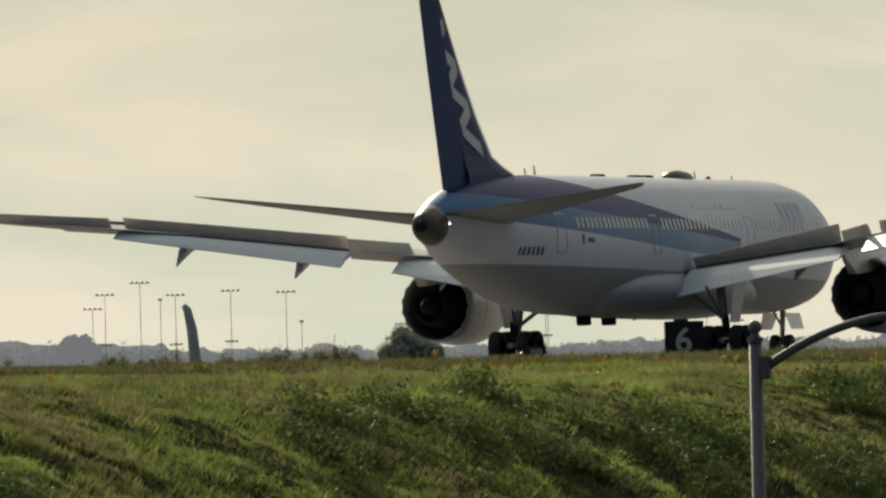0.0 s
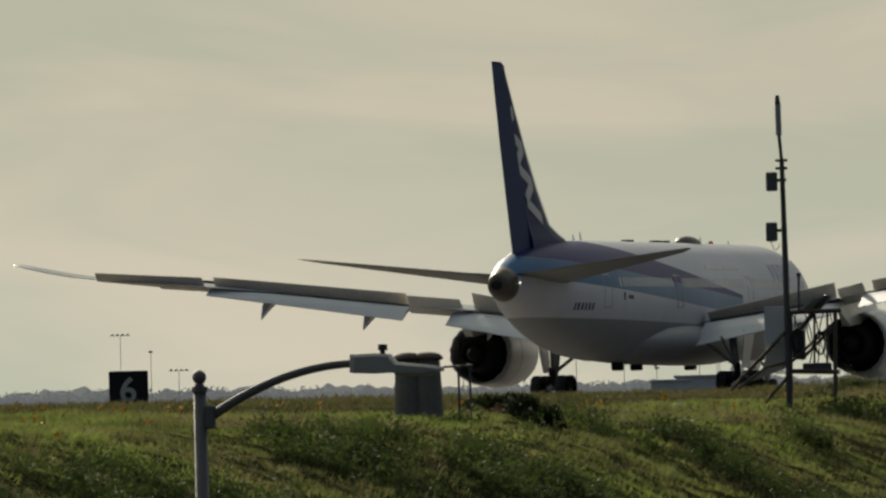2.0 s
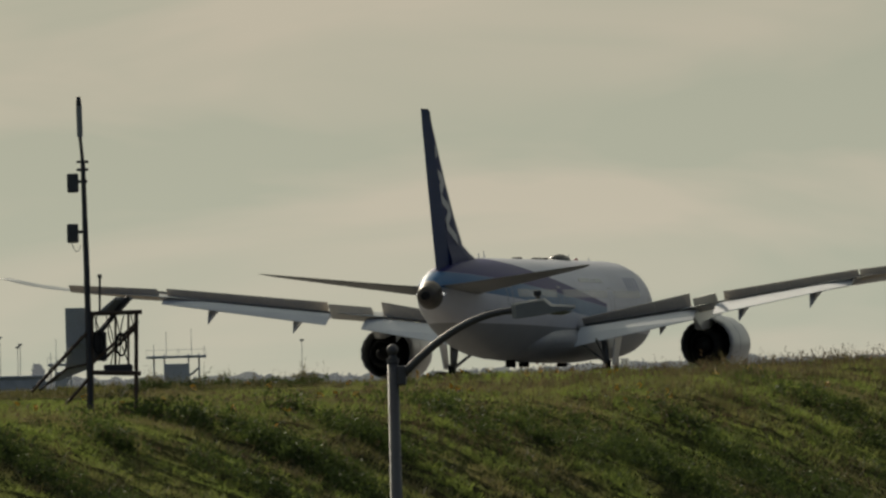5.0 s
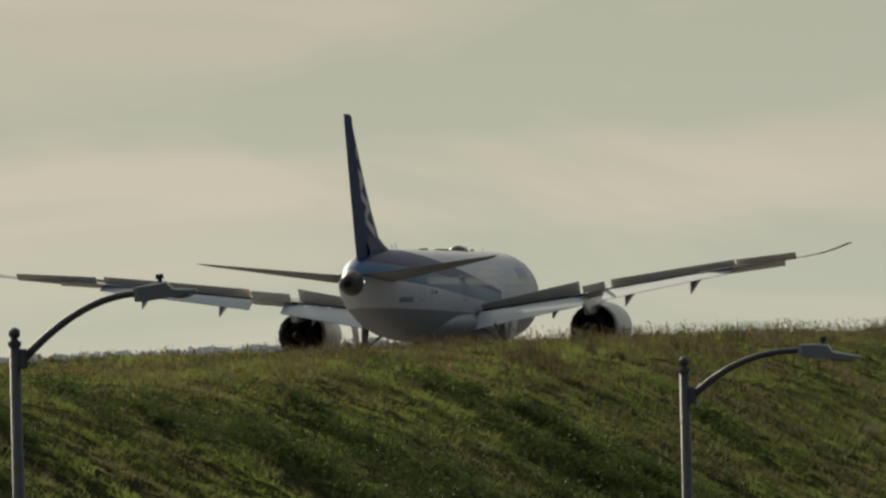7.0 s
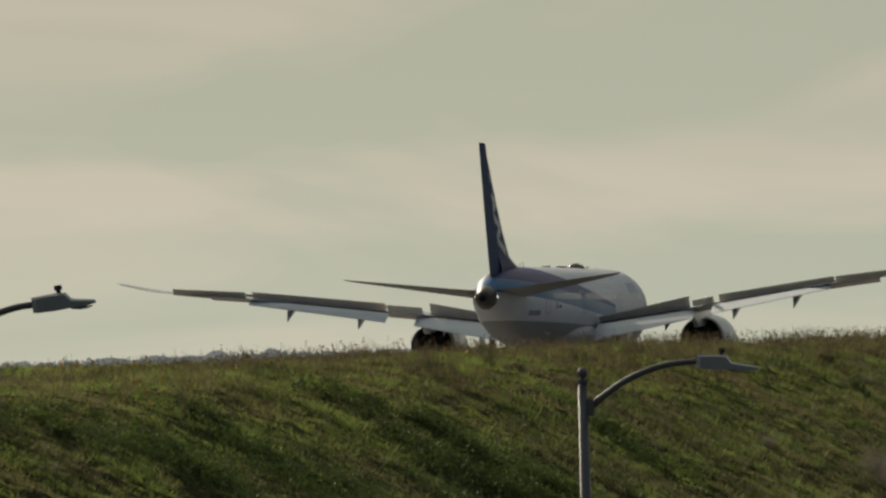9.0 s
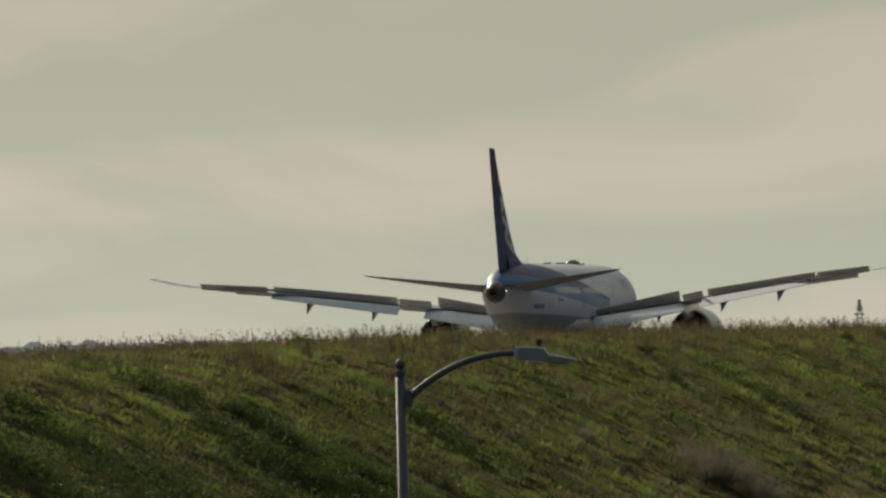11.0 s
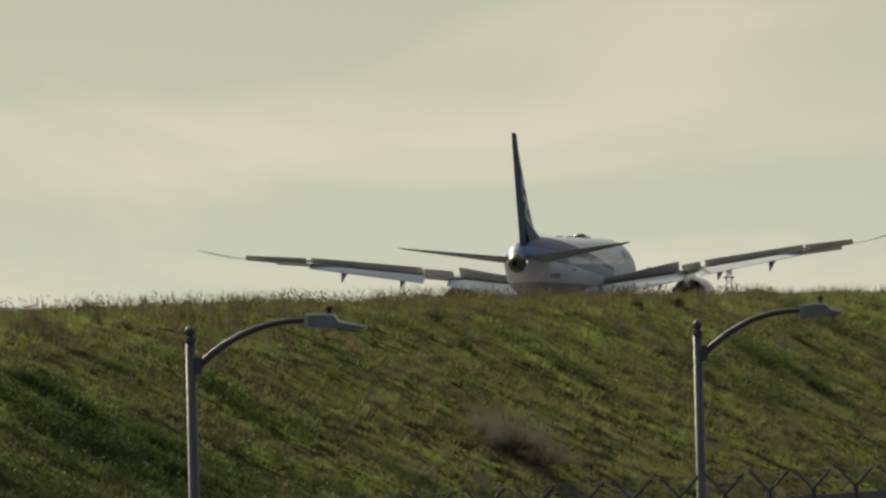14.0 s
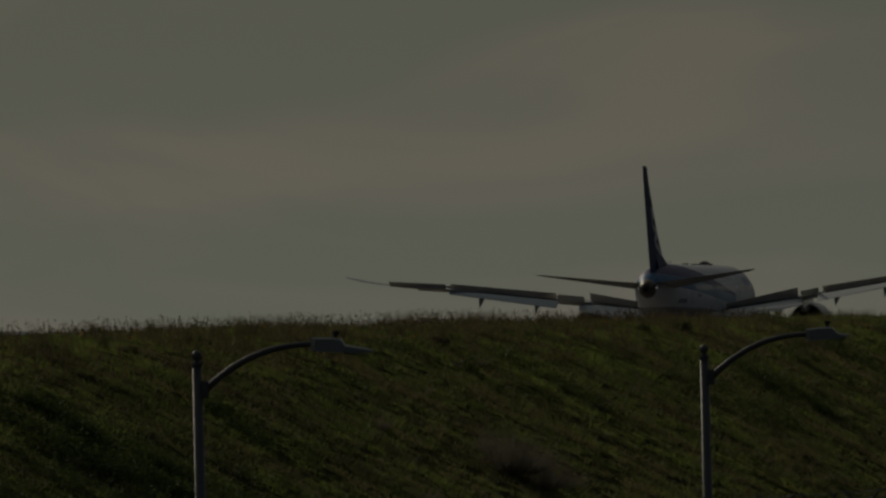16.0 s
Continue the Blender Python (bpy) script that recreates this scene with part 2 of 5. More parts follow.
# ---- small mesh tools ----
def bm_mesh(name, bm, smooth=False):
    me = bpy.data.meshes.new(name)
    bmesh.ops.recalc_face_normals(bm, faces=bm.faces)
    bm.to_mesh(me)
    bm.free()
    if smooth:
        me.shade_smooth()
    return me


def part(name, bm, material, parent=None, label="", smooth=False, at=None):
    me = bm_mesh(name, bm, smooth)
    me.materials.append(material)
    ob = new(name, me)
    ob.parent = parent
    if at is not None:
        ob.matrix_basis = at
    return tagged(ob, label)


def thing(name, label, category, at=None, group="", kind=""):
    ob = new(name)
    ob.empty_display_size = 0.2
    if at is not None:
        ob.matrix_basis = at
    return tagged(ob, label, category, group, kind)


def box(bm, x0, x1, y0, y1, z0, z1, bevel=0.0, m=None):
    r = bmesh.ops.create_cube(bm, size=1)
    vs = r["verts"]
    for v in vs:
        v.co = Vector((x0 + (v.co.x + 0.5) * (x1 - x0), y0 + (v.co.y + 0.5) * (y1 - y0), z0 + (v.co.z + 0.5) * (z1 - z0)))
        if m is not None:
            v.co = m @ v.co
    if bevel:
        es = list({e for v in vs for e in v.link_edges})
        bmesh.ops.bevel(bm, geom=es, offset=bevel, segments=1, affect="EDGES")
    return bm


def loft(bm, rings, caps=True, closed=True):
    """Skin a list of rings (lists of points with equal counts)."""
    vs = [[bm.verts.new(p) for p in r] for r in rings]
    n = len(rings[0])
    for a, b in zip(vs, vs[1:]):
        for i in range(n if closed else n - 1):
            j = (i + 1) % n
            bm.faces.new((a[i], a[j], b[j], b[i]))
    if caps:
        bm.faces.new(vs[0])
        bm.faces.new(list(reversed(vs[-1])))
    return bm


def tube(bm, points, radii, n=8):
    """A round bar along points."""
    pts = [Vector(p) for p in points]
    if not hasattr(radii, "__len__"):
        radii = [radii] * len(pts)
    rings = []
    for i, p in enumerate(pts):
        d = (pts[min(i + 1, len(pts) - 1)] - pts[max(i - 1, 0)]).normalized()
        u = d.orthogonal().normalized() if i == 0 else (u - d * u.dot(d)).normalized()
        w = d.cross(u)
        rings.append([p + (u * math.cos(2 * math.pi * k / n) + w * math.sin(2 * math.pi * k / n)) * radii[i] for k in range(n)])
    return loft(bm, rings)


def ring(cx, y, cz, rx, rz, n=32):
    return [(cx + rx * math.cos(2 * math.pi * k / n), y, cz + rz * math.sin(2 * math.pi * k / n)) for k in range(n)]


def bm_new():
    return bmesh.new()


def place(az, dist, z=0.0, turn=0.0):
    """A pose at a bearing from the camera (degrees left of the runway's heading), a distance and a height over the eye."""
    a = radians(az)
    return pose(-dist * math.sin(a), dist * math.cos(a), EYE_Z + z, 0, 0, turn)


# ---- ground ----
RUNWAY_X, RUNWAY_Z = -183.5, EYE_Z + 1.895
CREST_X, SLOPE = -85.0, 0.577
CREST_EL_AZ = [0, 7, 8, 9, 10, 11, 12, 13.5, 14.6, 15.3, 15.9, 17, 19, 30]
CREST_EL = [0.20, 0.20, 0.207, 0.215, 0.206, 0.168, 0.112, 0.068, 0.078, 0.112, 0.088, 0.092, 0.135, 0.14]


def lattice(x, y, seed):
    """Smooth value noise on arrays."""
    r = np.random.RandomState(seed).rand(256, 256) * 2 - 1
    xi, yi = np.floor(x).astype(int), np.floor(y).astype(int)
    fx, fy = x - xi, y - yi
    fx, fy = fx * fx * (3 - 2 * fx), fy * fy * (3 - 2 * fy)
    g = lambda a, b: r[a % 256, b % 256]
    return (g(xi, yi) * (1 - fx) + g(xi + 1, yi) * fx) * (1 - fy) + (g(xi, yi + 1) * (1 - fx) + g(xi + 1, yi + 1) * fx) * fy


def ground_z(x, y):
    x, y = np.asarray(x, float), np.asarray(y, float)
    yc = np.maximum(y, 60)
    dc = np.hypot(CREST_X, yc)
    az = np.degrees(np.arctan2(-CREST_X, yc))
    zc = dc * np.tan(np.radians(np.interp(az, CREST_EL_AZ, CREST_EL)))
    s = np.clip((CREST_X - x - 2) / 23.0, 0, 1)
    plateau = zc + (np.interp(y, [340, 373, 400, 430, 449, 464, 521, 612, 690], [1.06, 1.14, 1.20, 1.31, 1.33, 1.22, 1.18, 1.22, 1.42]) - zc) * s * s * (3 - 2 * s)
    w = 1.1
    t = (x - CREST_X) / w
    drop = SLOPE * w * np.where(t > 30, t, np.log1p(np.exp(np.minimum(t, 30))))
    z = np.where(x < CREST_X - 40, plateau, plateau - drop)
    z = np.maximum(z, -EYE_Z)
    on = np.clip((x - CREST_X + 4) / 6, 0, 1) * np.clip((z + EYE_Z) / 1.0, 0, 1)
    # gullies that run down the slope, and lumps
    warp = y - 0.55 * x + 2.2 * lattice(x / 4.0, y / 5.0, 8)
    streak = lattice(warp / 2.9, x / 6.0 + 40, 3) * 0.6 + lattice(warp / 1.1, x / 2.5 + 9, 4) * 0.25
    lump = lattice(x / 2.2, y / 2.8, 5) * 0.75 + lattice(x / 0.8, y / 1.0, 6) * 0.4
    flat = lattice(x / 3.0, y / 5.0, 7) * 0.10 * np.clip((CREST_X + 4 - x) / 6, 0, 1) * np.clip((x + 150) / 10, 0, 1) * np.interp(x, [-125, -105], [0.4, 1.0])
    on = on * np.interp(y, [300, 400, 500], [1.0, 0.7, 0.28])
    return EYE_Z + z + on * (0.05 * streak + 0.16 * lump + 0.08 * lattice(x / 0.45, y / 0.6, 12)) + flat


def build_ground():
    xs = np.concatenate([[-9000, -6000, -4000, -2500, -1500, -900, -600, -400, -300, -240], np.arange(-220, -100, 4.0), np.arange(-100, -90, 0.8),
                         np.arange(-90, -68, 0.3), np.arange(-68, -60, 1.0), np.arange(-60, 20, 10.0), [60, 150, 400, 1000, 3000, 6000]])
    ys = np.concatenate([[-6000, -2500, -900, -300, -100, 0, 60, 120, 170, 200], np.arange(215, 330, 0.35), np.arange(330, 480, 0.5), np.arange(480, 720, 0.8),
                         np.arange(722, 900, 12.0), [950, 1050, 1200, 1400, 1700, 2200, 3000, 4500, 9000]])
    gx, gy = np.meshgrid(xs, ys, indexing="ij")
    gz = ground_z(gx, gy)
    nx, ny = gx.shape
    co_ = np.stack([gx, gy, gz], -1).reshape(-1, 3)
    idx = np.arange(nx * ny).reshape(nx, ny)
    quads = np.stack([idx[:-1, :-1], idx[1:, :-1], idx[1:, 1:], idx[:-1, 1:]], -1).reshape(-1, 4)
    me = raw_mesh("ground", co_, quads, 4)
    me.materials.append(M_SOIL)
    me.shade_smooth()
    return tagged(new("ground", me), "grassy earth bank with gullies, falling from a flat airfield", "ground", kind="structure")


def raw_mesh(name, co_, polys, n):
    me = bpy.data.meshes.new(name)
    me.vertices.add(len(co_))
    me.vertices.foreach_set("co", np.asarray(co_, np.float32).ravel())
    me.loops.add(len(polys) * n)
    me.loops.foreach_set("vertex_index", np.asarray(polys, np.int32).ravel())
    me.polygons.add(len(polys))
    me.polygons.foreach_set("loop_start", np.arange(0, len(polys) * n, n, dtype=np.int32))
    me.update(calc_edges=True)
    return me


ground = build_ground()
bm = bm_new()
crown = [(-30, -0.9), (-30, -0.235), (-6.5, 0.0), (6.5, 0.0), (30, -0.235), (30, -0.9)]
loft(bm, [[(RUNWAY_X + x, y, RUNWAY_Z + z) for x, z in crown] for y in (-900, 2600)])
tagged(part("runway", bm, M_RUNWAY), "long pale concrete runway level with the airfield", "runway", kind="structure")


# ---- aircraft ----
def livery():
    """White above, grey belly, a dark blue band that sweeps down and forward from the tail, light blue below it."""
    m = bpy.data.materials.new("airliner_livery")
    m.use_nodes = True
    n, l = m.node_tree.nodes, m.node_tree.links
    b = n["Principled BSDF"]
    b.inputs["Roughness"].default_value, b.inputs["Specular IOR Level"].default_value = 0.45, 0.12
    tc = n.new("ShaderNodeTexCoord")
    sx = n.new("ShaderNodeSeparateXYZ")
    l.new(tc.outputs["Object"], sx.inputs[0])

    def m2(op, a, c, clamp=False):
        q = n.new("ShaderNodeMath")
        q.operation, q.use_clamp = op, clamp
        for i, v in enumerate((a, c)):
            if isinstance(v, (int, float)):
                q.inputs[i].default_value = v
            else:
                l.new(v, q.inputs[i])
        return q.outputs[0]

    def line(y0, z0, y1, z1):
        """1 above the line through two points of the side view, 0 below it."""
        k = (z1 - z0) / (y1 - y0)
        lim = m2("ADD", m2("MULTIPLY", sx.outputs["Y"], k), z0 - k * y0)
        return m2("MULTIPLY", m2("SUBTRACT", sx.outputs["Z"], lim), 25.0, True)

    def mix(f, a, c):
        q = n.new("ShaderNodeMix")
        q.data_type = "RGBA"
        l.new(f, q.inputs[0])
        for i, v in ((6, a), (7, c)):
            if isinstance(v, tuple):
                q.inputs[i].default_value = (*v, 1)
            else:
                l.new(v, q.inputs[i])
        return q.outputs[2]

    no = n.new("ShaderNodeTexNoise")
    no.inputs["Scale"].default_value, no.inputs["Detail"].default_value = 0.7, 6
    l.new(tc.outputs["Object"], no.inputs["Vector"])
    dirt = n.new("ShaderNodeMapRange")
    dirt.inputs["To Min"].default_value, dirt.inputs["To Max"].default_value = 0.88, 1.06
    l.new(no.outputs[0], dirt.inputs[0])
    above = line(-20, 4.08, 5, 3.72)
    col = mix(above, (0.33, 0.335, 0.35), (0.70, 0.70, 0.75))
    band_top = line(-14.5, 7.98, 9.6, 5.25)
    band_mid = line(-21.0, 6.90, 9.6, 5.08)
    band_low = line(-28, 6.22, -5, 5.0)
    aft = m2("MULTIPLY", m2("SUBTRACT", 9.5, sx.outputs["Y"]), 4.0, True)
    light = m2("MULTIPLY", m2("MULTIPLY", band_low, m2("SUBTRACT", 1.0, band_mid)), aft)
    dark = m2("MULTIPLY", m2("MULTIPLY", band_mid, m2("SUBTRACT", 1.0, band_top)), aft)
    fade = n.new("ShaderNodeMapRange")
    fade.inputs["From Min"].default_value, fade.inputs["From Max"].default_value = -27, 6
    l.new(sx.outputs["Y"], fade.inputs[0])
    lcol = mix(fade.outputs[0], (0.04, 0.16, 0.34), (0.26, 0.34, 0.45))
    dcol = mix(fade.outputs[0], (0.012, 0.018, 0.15), (0.095, 0.08, 0.21))
    col = mix(light, col, lcol)
    col = mix(dark, col, dcol)
    vm = n.new("ShaderNodeVectorMath")
    vm.operation = "SCALE"
    l.new(col, vm.inputs[0])
    l.new(dirt.outputs[0], vm.inputs["Scale"])
    l.new(vm.outputs[0], b.inputs["Base Color"])
    return m


def fuselage_shape(y):
    """Centre height, half width and half height of the fuselage at a station."""
    ys = [-28.9, -28.5, -27.2, -25.5, -23, -20, -17, -14, -11, -8, 18, 21, 23, 25.5, 27.5, 29, 30.2, 31, 31.4]
    top = [6.16, 6.36, 6.82, 7.24, 7.64, 7.88, 8.00, 8.06, 8.08, 8.08, 8.08, 8.07, 8.02, 7.80, 7.36, 6.78, 6.05, 5.35, 4.6]
    bot = [5.40, 5.22, 4.90, 4.44, 3.72, 3.04, 2.50, 2.16, 1.99, 1.94, 1.94, 1.95, 1.99, 2.14, 2.36, 2.7, 3.12, 3.55, 4.2]
    wid = [0.40, 0.56, 0.92, 1.30, 1.82, 2.26, 2.58, 2.78, 2.86, 2.885, 2.885, 2.86, 2.74, 2.46, 2.06, 1.62, 1.16, 0.75, 0.12]
    t, b, w = (np.interp(y, ys, a) for a in (top, bot, wid))
    return (t + b) / 2, w, (t - b) / 2


def on_skin(y, z, side=1, out=0.012):
    """A point on the fuselage skin and its outward normal."""
    c, w, h = fuselage_shape(y)
    s = max(-0.999, min(0.999, (z - c) / h))
    x = w * math.sqrt(1 - s * s)
    nrm = Vector((x / (w * w) * side, 0, (z - c) / (h * h))).normalized()
    return Vector((side * x, y, z)) + nrm * out, nrm


def skin_patch(bm, y0, y1, z0, z1, side=1, out=0.012, slant=0.0, steps=2):
    """A thin plate that follows the skin."""
    cols = []
    for i in range(steps + 1):
        z = z0 + (z1 - z0) * i / steps
        sh = slant * i / steps
        a, b = on_skin(y0 + sh, z, side, out)[0], on_skin(y1 + sh, z, side, out)[0]
        a2, b2 = on_skin(y0 + sh, z, side, -0.03)[0], on_skin(y1 + sh, z, side, -0.03)[0]
        cols.append([a, b, b2, a2])
    return loft(bm, cols)


def wing_z(x):
    return 3.88 + 0.129 * (abs(x) - 3) + 0.2 * min(1, max(0, (26 - abs(x)) / 5))


def wing_le(x):
    x = abs(x)
    return 10.8 - 0.70 * (x - 3) - (0.11 * (x - 26.5) ** 2 if x > 26.5 else 0)


def wing_te(x):
    """Trailing edge of the fixed wing, ahead of the flaps."""
    x = abs(x)
    if x < 10.8:
        return 1.15 + 0.05 * (x - 3)
    if x < 22.3:
        return -0.85 - 0.44 * (x - 10.8)
    return -7.55 - 0.47 * (x - 22.3) - (0.055 * (x - 26.5) ** 2 if x > 26.5 else 0)


def foil(x, le, te, z, thick, n=9, twist=0.0):
    """A closed wing section at a span station."""
    c = le - te
    pts = []
    for k in range(n):
        s = k / (n - 1)
        t = thick * 4.2 * (0.2969 * math.sqrt(s) - 0.126 * s - 0.3516 * s * s + 0.2843 * s ** 3 - 0.1015 * s ** 4) * 1.2
        pts.append((s, t))
    up = [(x, le - s * c, z + t * 0.55 + 0.006 - twist * (s - 0.3)) for s, t in pts]
    lo = [(x, le - s * c, z - t * 0.45 - 0.006 - twist * (s - 0.3)) for s, t in reversed(pts)]
    return up + lo


def slab(bm, a0, a1, b0, b1, t0, t1, camber=0.0):
    """A tapered control surface between hinge line a0-a1 and rear edge b0-b1."""
    rings = []
    for hinge, rear in ((a0, b0), (a1, b1)):
        h, r = Vector(hinge), Vector(rear)
        ch = r - h
        nn = Vector((0, -ch.z, ch.y)).normalized()
        if nn.z < 0:
            nn = -nn
        mid = h + ch * 0.45
        rings.append([h + nn * t0 * 0.25, h + ch * 0.12 + nn * t0 * 0.5, mid + nn * (t0 * 0.5 + camber), r + nn * t1 * 0.5,
                      r - nn * t1 * 0.5, mid - nn * (t0 * 0.35 - camber), h + ch * 0.12 - nn * t0 * 0.5, h - nn * t0 * 0.25])
    return loft(bm, rings)


def airliner():
    plane = thing("airliner", "white and blue twin-engine airliner with lowered flaps and raised spoilers", "airplane")
    skin = livery()
    bm = bm_new()
    stations = [-28.9, -28.5, -27.9, -27.2, -26.4, -25.5, -24.5, -23, -21.5, -20, -18.5, -17, -15.5, -14, -12.5, -11, -8, -4, 0, 5, 10, 15, 20, 21.5, 23, 24.3, 25.5, 26.5, 27.5, 28.3, 29, 29.6, 30.2, 30.6, 31, 31.25, 31.4]
    rings = []
    for y in stations:
        c, w, h = fuselage_shape(y)
        rings.append(ring(0, y, c, w, h, 48))
    loft(bm, rings)
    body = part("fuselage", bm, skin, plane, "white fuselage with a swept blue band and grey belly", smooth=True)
    # tail cone with the power unit's outlet
    bm = bm_new()
    loft(bm, [ring(0, y, z, rx, rz, 24) for y, z, rx, rz in ((-27.75, 5.80, 0.80, 0.86), (-28.2, 5.79, 0.70, 0.74), (-28.6, 5.78, 0.57, 0.60), (-28.95, 5.77, 0.45, 0.46), (-29.0, 5.77, 0.32, 0.32), (-29.02, 5.77, 0.02, 0.02))])
    part("tail_cone", bm, M_CONE, body, "dark burnt metal tail cone", smooth=True)
    bm = bm_new()
    tube(bm, [(0, -28.9, 5.77), (0, -29.3, 5.74)], [0.29, 0.23], 16)
    part("exhaust_pipe", bm, M_DARK, body, "black exhaust pipe of the power unit")
    for side in (1, -1):
        bm = bm_new()
        bmesh.ops.create_uvsphere(bm, u_segments=10, v_segments=6, radius=0.07, matrix=Matrix.Translation((side * 0.78, -27.62, 5.86)))
        part("tail_light", bm, M_TAILLIGHT, body, "small white tail light", smooth=True)
    # wing-to-body fairing
    bm = bm_new()
    loft(bm, [ring(0, y, z, rx, rz, 28) for y, z, rx, rz in ((-9.5, 2.95, 1.9, 0.7), (-7, 3.0, 2.55, 1.0), (-5.0, 3.05, 2.93, 1.18), (-2, 3.05, 3.12, 1.25), (6, 3.0, 3.2, 1.27), (11, 2.95, 3.0, 1.2), (14, 2.8, 2.2, 0.9), (16, 2.6, 0.6, 0.4))])
    part("belly_fairing", bm, M_BELLY, body, "smooth grey belly fairing", smooth=True)
    # windows, doors, markings on both sides
    for side in (1, -1):
        for i in range(66):
            y = -20.5 + i * 0.62
            if min(abs(y - d) for d in (-17.0, -3.7, 11.2, 23.4)) < 0.75 or y > 22 or y < -15.5:
                continue
            b2 = bm_new()
            skin_patch(b2, y - 0.14, y + 0.14, 5.68, 6.14, side, 0.016)
            part("cabin_window", b2, M_WINDOW_GLINT, body)
        for y in (-17.0, -3.7, 11.2, 23.4):
            b2 = bm_new()
            z0, z1 = 4.6, 6.3
            for a in ((y - 0.56, y - 0.52, z0, z1), (y + 0.52, y + 0.56, z0, z1), (y - 0.52, y + 0.52, z1 - 0.05, z1), (y - 0.52, y + 0.52, z0, z0 + 0.07)):
                skin_patch(b2, *a, side, 0.018, steps=4)
            part("cabin_door", b2, M_GREY, body, "outlined passenger door")
        # unreadable registration and small lettering as bars
        for y, ln, z, hh, mt in ((-21.3, 0.16, 4.5, 0.36, M_INK), (-20.95, 0.22, 4.5, 0.36, M_INK), (-20.5, 0.22, 4.5, 0.36, M_INK), (-20.05, 0.2, 4.5, 0.36, M_INK), (-19.6, 0.22, 4.5, 0.36, M_INK), (-19.15, 0.22, 4.5, 0.36, M_INK),
                                 (-14.6, 0.24, 5.0, 0.4, M_INK), (-13.9, 0.9, 5.05, 0.2, M_INK), (3.4, 3.3, 6.62, 0.24, M_GREY), (7.0, 0.6, 6.62, 0.22, M_GREY), (7.9, 2.3, 6.62, 0.24, M_GREY)):
            b2 = bm_new()
            skin_patch(b2, y, y + ln, z, z + hh, side, 0.014)
            part("marking_bar", b2, mt, body, "dark lettering bar")
        for k in range(4):
            b2 = bm_new()
            skin_patch(b2, 16.8 + k * 1.0, 17.5 + k * 1.0, 6.05, 6.95, side, 0.014, slant=0.3, steps=4)
            part("emblem_bar", b2, M_EMBLEM, body, "slanted dark blue emblem bar")
    # crown fittings
    bm = bm_new()
    loft(bm, [ring(0, y, 8.02, rx, rz, 16) for y, rx, rz in ((7.9, 0.25, 0.1), (8.3, 0.5, 0.36), (9.2, 0.56, 0.42), (10.2, 0.5, 0.36), (10.8, 0.25, 0.1))])
    part("antenna_dome", bm, M_DOME, body, "dark satellite antenna dome", smooth=True)
    for y, hh in ((-14.0, 0.28), (-12.6, 0.42), (12.0, 0.36), (18.0, 0.2)):
        bm = bm_new()
        loft(bm, [[(-0.02, y, 7.98), (0.02, y, 7.98), (0.02, y + 0.35, 7.98), (-0.02, y + 0.35, 7.98)], [(-0.01, y - 0.12, 8.06 + hh), (0.01, y - 0.12, 8.06 + hh), (0.01, y + 0.04, 8.06 + hh), (-0.01, y + 0.04, 8.06 + hh)]])
        part("blade_antenna", bm, M_WHITE, body)
    for y in (-3.5, 2.2, 4.0):
        bm = bm_new()
        box(bm, -0.25, 0.25, y, y + 0.8, 8.02, 8.17, 0.05)
        part("crown_hatch", bm, M_DARK, body)
    for y, z, mt in ((14.2, 8.08, M_RED), (2.0, 1.84, M_RED)):
        bm = bm_new()
        bmesh.ops.create_uvsphere(bm, u_segments=10, v_segments=6, radius=0.14, matrix=Matrix.Translation((0, y, z)))
        part("beacon", bm, mt, body, "red beacon lens", smooth=True)
    for y in (-6.0, -2.2, 9.0):
        bm = bm_new()
        box(bm, -0.28, 0.28, y, y + 0.55, 1.5, 2.05, 0.06)
        part("belly_antenna", bm, M_DARK, body)
    # fin and rudder
    bm = bm_new()
    fin_rows = [(7.2, -14.6, -22.9), (8.05, -15.9, -23.2), (8.35, -17.3, -23.3), (8.8, -18.9, -23.5), (10.5, -21.0, -24.3), (12.5, -23.05, -25.2), (14.5, -24.9, -26.1), (15.9, -26.15, -26.75), (16.5, -26.7, -27.0), (16.78, -27.4, -27.6)]

    def fin_ring(z, le, te, k=1.0):
        c = le - te
        return [(0, le, z), (0.045 * c * k, le - 0.12 * c, z), (0.06 * c * k, le - 0.4 * c, z), (0.045 * c * k, te, z), (-0.045 * c * k, te, z), (-0.06 * c * k, le - 0.4 * c, z), (-0.045 * c * k, le - 0.12 * c, z)]
    loft(bm, [fin_ring(z, a, b) for z, a, b in fin_rows])
    fin = part("fin", bm, M_FIN_BLUE, plane, "dark blue tail fin")
    bm = bm_new()
    rud = [(7.3, -22.95, -25.85), (9.0, -23.65, -26.45), (12.5, -25.25, -27.65), (15.9, -26.8, -28.7), (16.6, -27.1, -28.85), (16.78, -27.65, -28.95)]
    loft(bm, [[(0.045 * (28 + b) * 0.42 + 0.12, b, z), (0.015, c, z), (-0.015, c, z), (-0.045 * (28 + b) * 0.42 - 0.12, b, z)] for z, b, c in rud])
    part("rudder", bm, M_FIN_LIGHT, fin, "dark blue rudder")
    # silver leading edge
    bm = bm_new()
    loft(bm, [[(0.05 * (a - b) * 0.9 + 0.01, a - 0.2 * (a - b), z), (0.012 + 0.045 * (a - b), a - 0.1 * (a - b), z), (0, a + 0.05, z), (-0.012 - 0.045 * (a - b), a - 0.1 * (a - b), z), (-0.05 * (a - b) * 0.9 - 0.01, a - 0.2 * (a - b), z)] for z, a, b in fin_rows[1:-1]])
    part("leading_edge", bm, M_BARE, fin, "pale metal leading edge")
